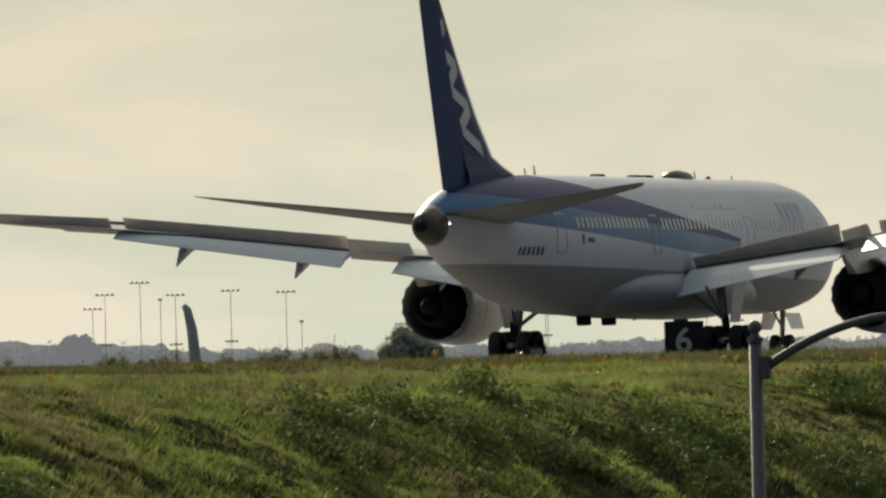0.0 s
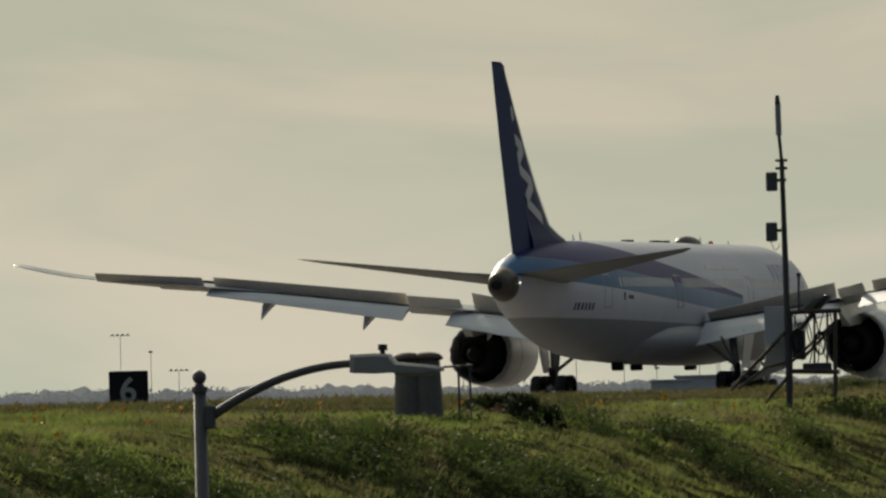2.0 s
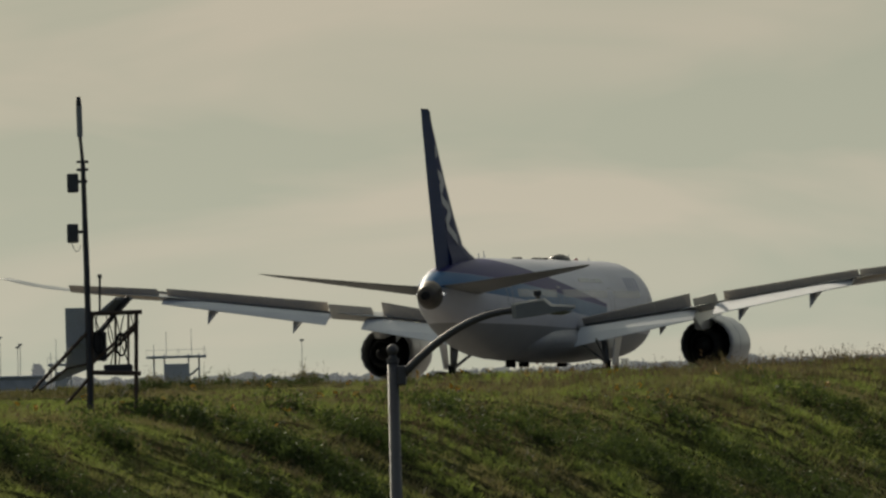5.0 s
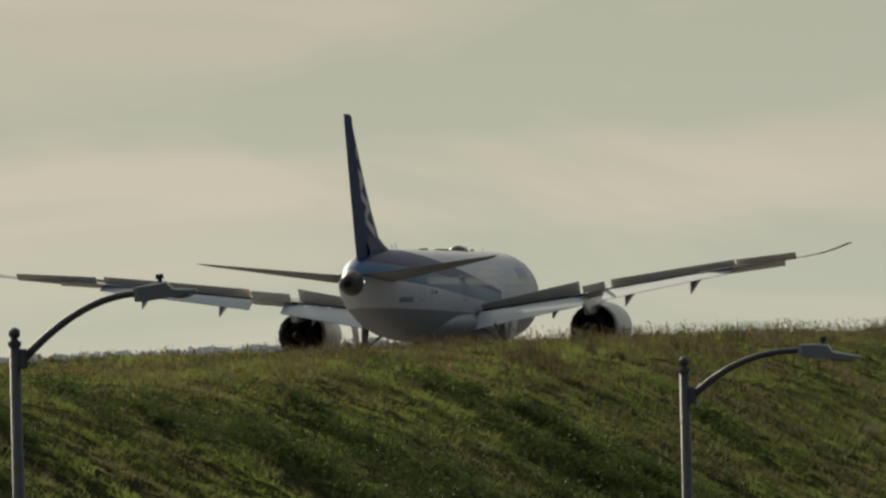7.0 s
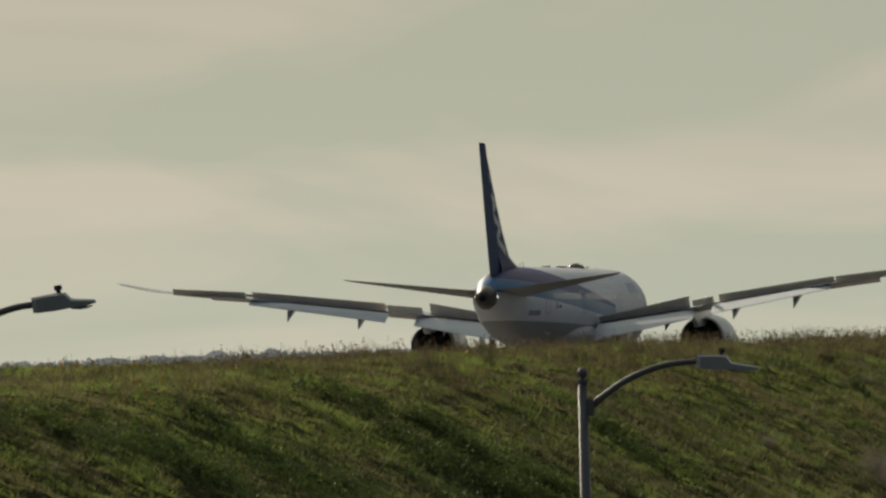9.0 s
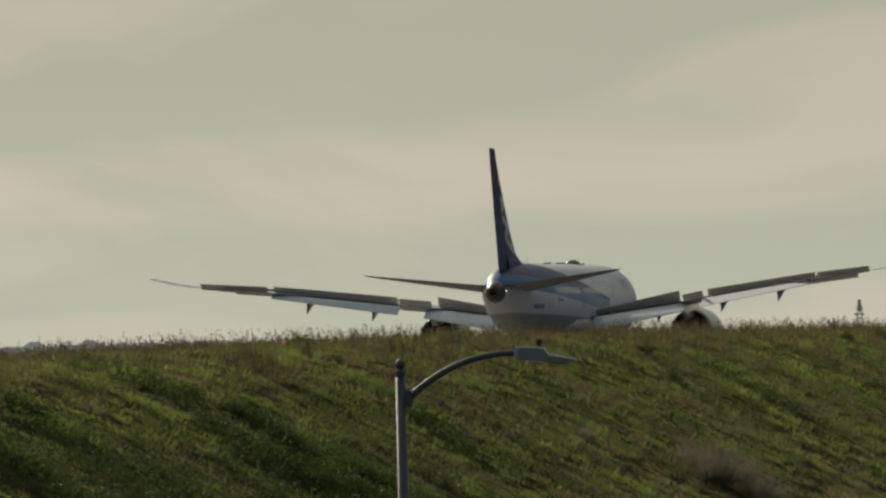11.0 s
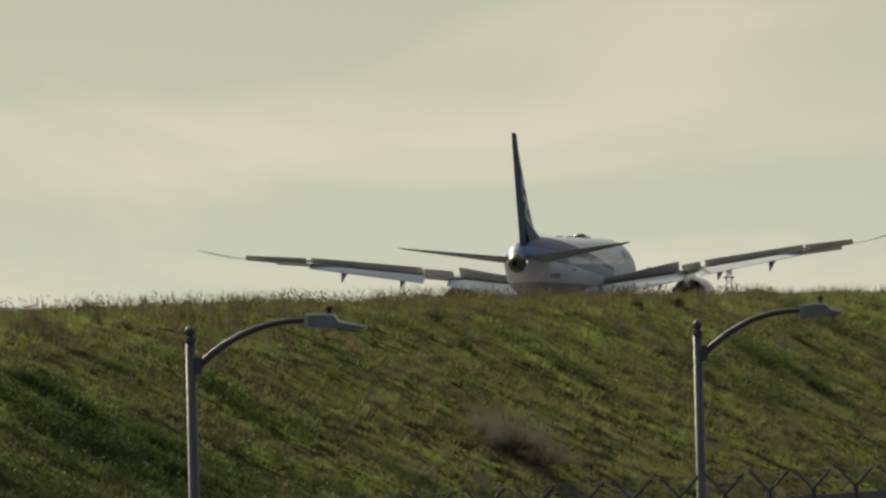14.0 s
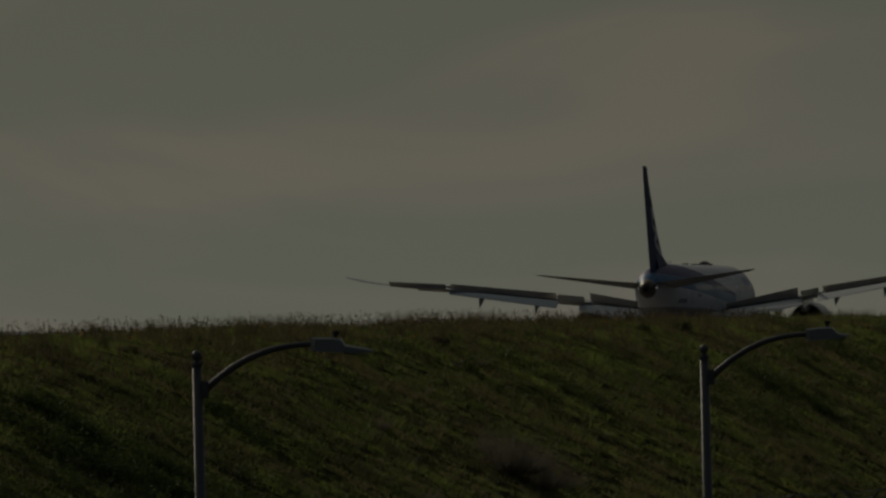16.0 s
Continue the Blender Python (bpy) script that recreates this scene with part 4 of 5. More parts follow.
def vent_shafts():
    az, dist = 15.32, 337
    m = place(az, dist, 0, 15)
    m.translation.z = float(ground_z(m.translation.x, m.translation.y)) - 0.05
    top = EYE_Z + 0.360 * dist * math.pi / 180 - m.translation.z
    for dx, w in ((-0.24, 0.36), (0.22, 0.38)):
        v = thing("vent_shaft", "weathered tapered concrete vent shaft with a domed cap", "vent shaft", m @ Matrix.Translation((dx, 0.05 * dx, 0)), group="vent shafts on the crest")
        bm = bm_new()
        loft(bm, [[(r * 1.0 * math.cos(2 * math.pi * (k + 0.5) / 16), r * math.sin(2 * math.pi * (k + 0.5) / 16), z) for k in range(16)] for z, r in ((-0.5, w + 0.02), (0.0, w), (top - 0.16, w * 0.80))])
        part("shaft", bm, M_CONCRETE, v, smooth=False)
        bm = bm_new()
        loft(bm, [[(r * math.cos(2 * math.pi * k / 16), r * math.sin(2 * math.pi * k / 16), z) for k in range(16)] for z, r in ((top - 0.20, w * 0.80), (top - 0.17, w * 0.98), (top - 0.12, w * 0.98), (top - 0.05, w * 0.78), (top - 0.01, w * 0.45), (top, w * 0.1))])
        part("cap", bm, M_RUST, v, "rusty domed cap", smooth=True)
    p = thing("pipe_stand", "pair of dark capped pipes joined by a horizontal bar", "pipe stand", m @ Matrix.Translation((0.95, 0.0, 0)))
    for x, h in ((0.0, top - 0.35), (0.27, top - 0.32)):
        bm = bm_new()
        tube(bm, [(x, 0, -0.4), (x, 0, h)], 0.028, 8)
        post = part("post", bm, M_MAST, p)
        bm = bm_new()
        tube(bm, [(x, 0, h - 0.14), (x, 0, h), (x, 0, h + 0.02)], [0.03, 0.09, 0.03], 8)
        part("cap", bm, M_MAST, post)
    bm = bm_new()
    tube(bm, [(-0.35, 0, top - 0.36), (0.27, 0, top - 0.34)], 0.025, 8)
    part("cross_bar", bm, M_MAST, p)


vent_shafts()


def sensor_mast():
    """Leaning mast with two boxes and a whip, on a framed equipment stand with stairs."""
    dist = 372.0
    k = dist / 25500
    m = place(13.846, dist, 0, 13.9)
    gz = float(ground_z(m.translation.x, m.translation.y))
    m.translation.z = gz
    e0 = EYE_Z - gz

    def pt(x, y):
        """Metres from the mast's foot by picture offsets at the mast's distance."""
        return (x - 891 + 0.026 * (725 - y)) * k, e0 + (770 - y) * k

    mast = thing("sensor_mast", "dark steel sensor mast with two grey boxes and a whip antenna", "mast", m)
    def bar(name, pts, r, parent, mt=M_MAST, dy=0.0, lab="", n=8):
        bm = bm_new()
        tube(bm, [(pt(x, y)[0], dy, pt(x, y)[1]) for x, y in pts], r, n)
        return part(name, bm, mt, parent, lab)

    pole = bar("pole", [(891, 725), (884, 480), (877, 286)], [0.085, 0.08, 0.06], mast, n=10)
    bar("upper_pole", [(877, 290), (872, 240)], 0.045, pole)
    bar("whip_antenna", [(872, 243), (870, 188)], 0.075, pole, M_PANEL, lab="grey antenna sleeve")
    bar("tip", [(870, 188), (869, 172)], [0.075, 0.05], pole)
    for y in (287, 301):
        bar("clamp", [(866, y), (887, y)], 0.035, pole)
    for y in (322, 411):
        bar("box_bracket", [(868, y), (885, y)], 0.04, pole)
        x, z = pt(860, y + 2)
        bm = bm_new()
        box(bm, x - 0.16, x + 0.14, -0.14, 0.14, z - 0.25, z + 0.24, 0.03)
        part("sensor_box", bm, M_SENSOR, pole, "dark grey sensor box")
    pts = []
    for q in range(9):
        s = q / 8
        pts.append((858 + 16 * s, 430 + 14 * math.sin(math.pi * s) + 4 * s))
    bar("cable", pts, 0.01, pole, n=5)
    stand = thing("equipment_stand", "rusty framed equipment stand with grey panel, coiled cables and steps", "equipment stand", m.copy())
    for dy in (0.0, 1.1):
        for x in (893, 972):
            bar("post", [(x, 725), (x, 555)], 0.05, stand, M_RUST, dy)
        bar("top_beam", [(884, 556), (982, 555)], 0.055, stand, M_RUST, dy)
        bar("bottom_beam", [(886, 660), (980, 664)], 0.06, stand, M_RUST, dy)
        bar("diagonal", [(893, 645), (975, 572)], 0.04, stand, M_RUST, dy)
    bm = bm_new()
    x0, z0 = pt(848, 645)
    x1, z1 = pt(887, 545)
    box(bm, x0, x1, 0.3, 0.36, z0, z1, 0.01)
    part("panel", bm, M_PALE, stand, "upright pale panel")
    bm = bm_new()
    loft(bm, [[(pt(x, y)[0], d, pt(x, y)[1]) for d, x, y in ((0.0, 905, 553), (0.0, 935, 528), (0.9, 965, 527), (0.9, 940, 552))], [(pt(x, y)[0], d, pt(x, y)[1]) for d, x, y in ((0.0, 905, 560), (0.0, 935, 533), (0.9, 965, 532), (0.9, 940, 558))]])
    part("solar_panel", bm, M_PANEL, stand, "tilted grey solar panel")
    bar("gauge_pole", [(907, 556), (907, 492)], 0.03, stand)
    bar("gauge_head", [(907, 494), (907, 487)], 0.055, stand)
    bm = bm_new()
    xa, za = pt(935, 662)
    box(bm, xa - 0.3, xa + 0.45, 0.1, 0.8, za, za + 0.22, 0.03)
    part("tray", bm, M_MAST, stand, "dark equipment tray")
    for q, (xq, y0q, y1q, sg) in enumerate(((897, 560, 640, 8), (903, 558, 600, -6), (918, 560, 655, 10), (926, 557, 620, -7), (934, 556, 652, 6), (950, 560, 640, -9), (962, 558, 655, 5))):
        bar("hanging_cable", [(xq + sg * math.sin(math.pi * s / 8) + s * 0.8, y0q + (y1q - y0q) * s / 8) for s in range(9)], 0.016, stand, M_TYRE, 0.15 + 0.1 * (q % 4), n=5)
    bm = bm_new()
    xb, zb_ = pt(905, 640)
    box(bm, xb - 0.12, xb + 0.22, 0.3, 0.55, zb_, zb_ + 0.75, 0.02)
    part("junction_box", bm, M_MAST, stand, "dark junction box")
    bar("slanted_beam", [(900, 598), (958, 528)], 0.07, stand, M_MAST, 0.45)
    bar("slanted_beam", [(912, 640), (968, 585)], 0.045, stand, M_RUST, 0.6)
    for xq in (935, 958):
        bar("middle_post", [(xq, 665), (xq, 555)], 0.03, stand, M_RUST, 0.55)
    for cx, cy in ((905, 607), (945, 612)):
        bm = bm_new()
        x, z = pt(cx, cy)
        ppts = [(x + 0.13 * math.cos(a), -0.08, z + 0.29 * math.sin(a)) for a in [2 * math.pi * i / 16 for i in range(17)]]
        tube(bm, ppts, 0.03, 6)
        part("cable_coil", bm, M_TYRE, stand, "black cable coil")
    for dy in (-0.05, 0.75):
        bar("stair_stringer", [(786, 692), (884, 590)], 0.045, stand, M_RUST, dy)
        bar("handrail", [(800, 690), (850, 652), (884, 645)], 0.025, stand, M_RUST, dy)
        bar("brace", [(848, 715), (890, 668)], 0.04, stand, M_RUST, dy)
    for q in range(7):
        bm = bm_new()
        x, z = pt(796 + q * 14, 682 - q * 14.5)
        box(bm, x - 0.12, x + 0.12, -0.05, 0.75, z - 0.015, z + 0.015)
        part("step", bm, M_PANEL, stand)
    bm = bm_new()
    loft(bm, [[(pt(x, y)[0], d, pt(x, y)[1]) for x, y in ((800, 684), (848, 650), (848, 618), (884, 596), (884, 655), (845, 670))] for d in (0.78, 0.80)])
    part("side_panel", bm, M_PALE, stand, "pale stair side panel")


sensor_mast()


def on_slope(az, el):
    """Where a sight line meets the bank."""
    d = np.linspace(150, 900, 6000)
    a = radians(az)
    x, y = -d * math.sin(a), d * math.cos(a)
    hit = ground_z(x, y) > EYE_Z + d * math.tan(radians(el))
    i = int(np.argmax(hit))
    return float(x[i]), float(y[i])


def litter(az, el, w, seed):
    """A crumpled white scrap lying in the grass."""
    x, y = on_slope(az, el)
    r = np.random.RandomState(seed)
    bm = bm_new()
    bmesh.ops.create_icosphere(bm, subdivisions=2, radius=1.0)
    for v in bm.verts:
        v.co = Vector((v.co.x * w, v.co.y * w * 0.6, v.co.z * w * 0.35 + w * 0.3)) * (0.75 + 0.5 * r.rand())
    ob = part("litter", bm, M_LITTER, None, "crumpled white scrap of litter lying in the grass", at=pose(x, y, float(ground_z(x, y)) + 0.05))
    tagged(ob, category="litter", group="scraps of litter on the bank")


litter(14.286, 0.105, 0.17, 1)
litter(11.80, 0.09, 0.05, 2)
litter(8.985, 0.24, 0.10, 3)


def marker_frame(az, dist):
    """Two short posts and a rail by the crest."""
    m = place(az, dist, 0, az)
    m.translation.z = float(ground_z(m.translation.x, m.translation.y)) - 0.05
    t = thing("marker_frame", "small dark frame of two short posts and a rail", "marker", m)
    for x in (-0.07, 0.07):
        bm = bm_new()
        tube(bm, [(x, 0, -0.1), (x, 0, 0.62)], 0.018, 6)
        part("post", bm, M_MAST, t)
    bm = bm_new()
    tube(bm, [(-0.07, 0, 0.5), (0.07, 0, 0.5)], 0.018, 6)
    part("rail", bm, M_MAST, t)


marker_frame(14.63, 338)


# ---- the far side of the airfield ----
FAR = 2400.0


def far_pose(az, d=FAR, turn=None):
    m = place(az, d, 0, az if turn is None else turn)
    m.translation.z = float(ground_z(m.translation.x, m.translation.y)) - 0.1
    return m


def el_z(el, d=FAR):
    """Height over the far ground of what shows at an elevation."""
    return math.tan(radians(el)) * d - 1.7


def light_mast(az, el, bars, d=FAR):
    t = thing("light_mast", "tall grey steel floodlight mast across the airfield", "light mast", far_pose(az, d), group="floodlight masts across the airfield")
    h = el_z(el, d)
    bm = bm_new()
    # pole kept extra thin so the sky pales it as haze would
    tube(bm, [(0, 0, 0), (0, 0, h)], [0.075, 0.05], 8)
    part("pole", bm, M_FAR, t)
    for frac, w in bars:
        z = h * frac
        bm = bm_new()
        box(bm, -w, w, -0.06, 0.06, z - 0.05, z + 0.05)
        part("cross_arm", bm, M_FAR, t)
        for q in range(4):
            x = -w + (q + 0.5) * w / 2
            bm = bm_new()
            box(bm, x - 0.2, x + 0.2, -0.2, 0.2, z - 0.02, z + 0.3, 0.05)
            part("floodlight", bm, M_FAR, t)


D2, D1, P0, N1 = ((1.0, 1.7), (0.55, 1.1)), ((1.0, 1.7),), ((1.0, 0.2),), ((0.97, 0.45), (0.62, 0.3))
for az, el, bars in ((18.63, 0.53, D1), (18.77, 0.485, D2), (18.82, 0.43, D1), (18.49, 0.478, D2), (18.27, 0.49, D2), (18.05, 0.48, D1), (18.55, 0.46, P0),
                     (17.01, 0.40, P0), (17.386, 0.465, D1), (17.02, 0.475, D2), (16.50, 0.465, D2), (16.38, 0.395, P0), (16.27, 0.32, D1), (17.13, 0.36, P0), (14.2, 0.40, P0),
                     (15.14, 0.43, N1), (15.12, 0.39, N1), (15.09, 0.435, P0), (14.96, 0.40, P0), (14.90, 0.37, N1), (14.69, 0.40, P0), (14.37, 0.425, N1), (14.12, 0.37, P0),
                     (14.13, 0.36, P0), (13.0, 0.36, P0), (14.5, 0.3, P0), (17.99, 0.36, P0), (13.92, 0.37, P0)):
    light_mast(az, el, bars)


def lattice_tower(az, el, w):
    t = thing("lattice_tower", "slim steel lattice tower with a top platform", "tower", far_pose(az), group="lattice towers across the airfield")
    h = el_z(el)
    for sx in (-1, 1):
        for sy in (-1, 1):
            bm = bm_new()
            tube(bm, [(sx * w, sy * w, 0), (sx * w * 0.8, sy * w * 0.8, h * 0.92)], 0.09, 6)
            part("leg", bm, M_FAR, t)
    n = 9
    for i in range(n):
        z0, z1 = h * 0.9 * i / n, h * 0.9 * (i + 1) / n
        bm = bm_new()
        tube(bm, [(-w, -w, z0), (w, -w, z1)], 0.05, 5)
        tube(bm, [(w, -w, z0), (-w, -w, z1)], 0.05, 5)
        part("brace", bm, M_FAR, t)
    bm = bm_new()
    box(bm, -w * 1.7, w * 1.7, -w * 1.4, w * 1.4, h * 0.80, h * 0.82, 0.03)
    part("platform", bm, M_FAR, t)
    bm = bm_new()
    box(bm, -w * 0.55, w * 0.55, -w * 0.5, w * 0.5, h * 0.84, h, 0.1)
    part("cabin", bm, M_FAR, t)


lattice_tower(8.15, 0.342, 0.5)
lattice_tower(7.833, 0.35, 0.55)


def leaning_mast(az=18.41):
    t = thing("leaning_column", "tapered dark column that curves over at its top", "column", far_pose(az))
    h = el_z(0.44)
    bm = bm_new()
    tube(bm, [(0, 0, 0), (-0.2, 0, h * 0.4), (-0.7, 0, h * 0.75), (-1.4, 0, h * 0.95), (-2.0, 0, h)], [1.15, 1.05, 0.9, 0.7, 0.45], 12)
    part("shaft", bm, M_COLUMN, t, smooth=True)


leaning_mast()


def gantry(az, el, w):
    t = thing("light_gantry", "raised steel light gantry on legs across the airfield", "gantry", far_pose(az))
    h = el_z(el)
    for x in (-w * 0.75, -w * 0.4, w * 0.4, w * 0.75):
        bm = bm_new()
        tube(bm, [(x, 0, 0), (x, 0, h)], 0.16, 6)
        part("leg", bm, M_FAR, t)
    bm = bm_new()
    box(bm, -w, w, -1, 1, h - 0.7, h - 0.25, 0.05)
    part("deck", bm, M_FAR, t)
    bm = bm_new()
    tube(bm, [(-w * 0.75, 0, h * 0.3), (w * 0.75, 0, h * 0.8)], 0.2, 5)
    part("brace", bm, M_FAR, t)
    for q, up in enumerate((1.6, 3.8, 0.9, 4.2, 1.2)):
        x = -w + (q + 0.6) * w * 0.42
        bm = bm_new()
        tube(bm, [(x, 0, h - 0.3), (x, 0, h + up)], 0.05, 5)
        part("aerial", bm, M_FAR, t)
    bm = bm_new()
    for x in (-w, 0, w):
        tube(bm, [(x, 0, h - 0.3), (x, 0, h + 0.75)], 0.03, 5)
    tube(bm, [(-w, 0, h + 0.72), (w, 0, h + 0.72)], 0.03, 5)
    part("railing", bm, M_FAR, t)
    bm = bm_new()
    box(bm, -w * 0.42, w * 0.42, -1.2, 1.2, 0, h - 1.6, 0.05)
    part("shed", bm, M_FARWALL, t)


gantry(13.5, 0.32, 5.0)
gantry(13.96, 0.30, 2.2)
for az, el, w in ((14.16, 0.24, 5.5), (14.32, 0.225, 3.0)):
    t = thing("hangar", "low airport building across the airfield, hazed to a pale grey", "building", far_pose(az, 2300))
    h = el_z(el, 2300)
    bm = bm_new()
    box(bm, -w, w, -6, 6, 0, h, 0.1)
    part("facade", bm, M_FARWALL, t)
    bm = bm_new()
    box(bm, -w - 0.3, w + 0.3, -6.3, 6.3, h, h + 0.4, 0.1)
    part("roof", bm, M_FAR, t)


def clumps(name, centres, sizes, per, leaf, material, seed):
    """Many small leaves scattered in clumps: one mesh."""
    r = np.random.RandomState(seed)
    n = len(centres) * per
    c = np.repeat(np.asarray(centres, float), per, 0)
    s = np.repeat(np.asarray(sizes, float), per, 0)
    d = r.normal(size=(n, 3))
    d /= np.linalg.norm(d, axis=1)[:, None]
    p = c + d * s * (r.rand(n, 1) ** 0.4)
    a, b = r.normal(size=(n, 3)), r.normal(size=(n, 3))
    ls = leaf * (0.5 + r.rand(n, 1))
    a = a / np.linalg.norm(a, axis=1)[:, None] * ls
    b = b / np.linalg.norm(b, axis=1)[:, None] * ls
    v = np.stack([p - a, p + b, p + a * 0.9 - b * 0.4], 1).reshape(-1, 3)
    me = raw_mesh(name, v, np.arange(3 * n).reshape(-1, 3), 3)
    me.materials.append(material)
    return me


def far_woods():
    r = np.random.RandomState(11)
    cs, ss = [], []
    az_k = [5, 7, 8.5, 9.5, 10.5, 11.2, 12, 12.5, 13, 14, 15, 15.7, 16.5, 17.3, 18, 18.6, 19.2, 20, 21]
    el_k = [0.22, 0.21, 0.21, 0.21, 0.232, 0.256, 0.236, 0.224, 0.224, 0.232, 0.232, 0.24, 0.255, 0.255, 0.255, 0.275, 0.315, 0.32, 0.30]
    for i in range(1500):
        az = 5 + 16 * r.rand()
        d = 2450 + 250 * r.rand()
        h = el_z(np.interp(az, az_k, el_k) * (0.90 + 0.10 * r.rand() ** 1.5), d)
        m = far_pose(az, d)
        w = 3 + 3.5 * r.rand()
        cs.append((m.translation.x, m.translation.y, m.translation.z + h * 0.5))
        ss.append((w, w, h * 0.55))
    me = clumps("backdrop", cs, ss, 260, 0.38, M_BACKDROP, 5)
    # the dense heart of the belt, a low uneven ridge of foliage
    az = np.linspace(4.5, 21.5, 1700)
    hh = np.tan(np.radians(np.interp(az, az_k, el_k) * (0.96 + 0.05 * lattice(az * 9, az * 0 + 3, 77) + 0.05 * lattice(az * 31, az * 0 + 3, 78)))) * 2650
    px, py = -2650 * np.sin(np.radians(az)), 2650 * np.cos(np.radians(az))
    lo, hi = np.stack([px, py, hh * 0 + EYE_Z], -1), np.stack([px * 1.01, py * 1.01, EYE_Z + hh], -1)
    bk = np.stack([px * 1.03, py * 1.03, hh * 0 + EYE_Z], -1)
    k = np.arange(1699)
    n = 1700
    tris = np.concatenate([np.stack([k, k + 1, k + 1 + n], -1), np.stack([k, k + 1 + n, k + n], -1), np.stack([k + n, k + 1 + n, k + 1 + 2 * n], -1), np.stack([k + n, k + 1 + 2 * n, k + 2 * n], -1)])
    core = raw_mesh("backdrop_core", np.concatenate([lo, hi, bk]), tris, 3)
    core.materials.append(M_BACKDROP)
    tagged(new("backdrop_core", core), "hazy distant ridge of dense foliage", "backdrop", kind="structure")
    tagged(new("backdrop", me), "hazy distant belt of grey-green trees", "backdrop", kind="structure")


far_woods()


def far_tree(az, el, w, d=2300, seed=1, top_heavy=0.6):
    r = np.random.RandomState(seed)
    t = thing("tree", "broad rounded grey-green tree across the airfield", "tree", far_pose(az, d))
    h = el_z(el, d)
    bm = bm_new()
    tube(bm, [(0, 0, 0), (0.1, 0, h * 0.25), (0, 0.1, h * 0.6)], [0.6, 0.45, 0.2], 8)
    for q in range(5):
        a = q * 1.26
        tube(bm, [(0, 0, h * 0.3), (w * 0.5 * math.cos(a), w * 0.5 * math.sin(a), h * 0.65)], [0.25, 0.1], 5)
    part("trunk", bm, M_BARK, t)
    cs, ss = [], []
    for q in range(34):
        a, s = 2 * math.pi * r.rand(), r.rand() ** 0.5
        rr = w * 0.78 * s
        zz = h * (0.36 + 0.56 * math.sqrt(max(0, 1 - s * s)) * (0.7 + 0.3 * r.rand()))
        cs.append((rr * math.cos(a), rr * math.sin(a), zz))
        q2 = w * (0.2 + 0.14 * r.rand())
        ss.append((q2, q2, h * 0.13))
    # all crowns but one carry the backdrop's haze glow
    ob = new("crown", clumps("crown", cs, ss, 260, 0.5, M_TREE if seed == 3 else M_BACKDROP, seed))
    ob.parent = t


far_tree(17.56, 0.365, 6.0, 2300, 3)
far_tree(18.88, 0.335, 4.5, 2350, 4)
far_tree(14.74, 0.25, 2.6, 2300, 5)
far_tree(15.52, 0.235, 1.8, 2300, 6)
far_tree(14.05, 0.3, 1.0, 2300, 7)
far_tree(14.78, 0.255, 2.2, 2300, 8)


# ---- grass and weeds ----
def blades(name, x, y, z, height, width, lean, seed, per, material, spread):
    """Tufts of leaning blades at the given places: one mesh."""
    r = np.random.RandomState(seed)
    n = len(x) * per
    rep = lambda a: np.repeat(a, per)
    a = 2 * np.pi * r.rand(n)
    rr = rep(spread) * np.sqrt(r.rand(n))
    px, py = rep(x) + rr * np.cos(a), rep(y) + rr * np.sin(a)
    pz = ground_z(px, py) - 0.03
    h = rep(height) * (0.45 + 0.75 * r.rand(n))
    la = a + r.normal(size=n) * 0.8
    ln = h * lean * (0.3 + r.rand(n))
    w = width * (0.6 + 0.8 * r.rand(n)) * rep(0.6 + 0.8 * height / height.mean() * 0.5)
    fa = 2 * np.pi * r.rand(n)
    wx, wy = np.cos(fa) * w, np.sin(fa) * w
    dx, dy = np.cos(la) * ln, np.sin(la) * ln
    v = np.empty((n, 3, 3))
    v[:, 0] = np.stack([px - wx, py - wy, pz], -1)
    v[:, 1] = np.stack([px + wx, py + wy, pz], -1)
    v[:, 2] = np.stack([px + dx, py + dy, pz + h * (1 - 0.25 * lean)], -1)
    tris = np.arange(3 * n).reshape(-1, 3)
    me = raw_mesh(name, v.reshape(-1, 3), tris, 3)
    me.materials.append(material)
    return me


def scatter(n, seed, x0=-100.0, x1=-69.0, y0=232.0, y1=700.0, power=1.6):
    """Places on the bank, thinner with distance, inside the strip of bearings that the pan sweeps."""
    r = np.random.RandomState(seed)
    y = y0 + (y1 - y0) * r.rand(n) ** power
    x = x0 + (x1 - x0) * r.rand(n)
    az = np.degrees(np.arctan2(-x, y))
    keep = (az < 19.8) & (az > 6.6)
    return x[keep], y[keep], r


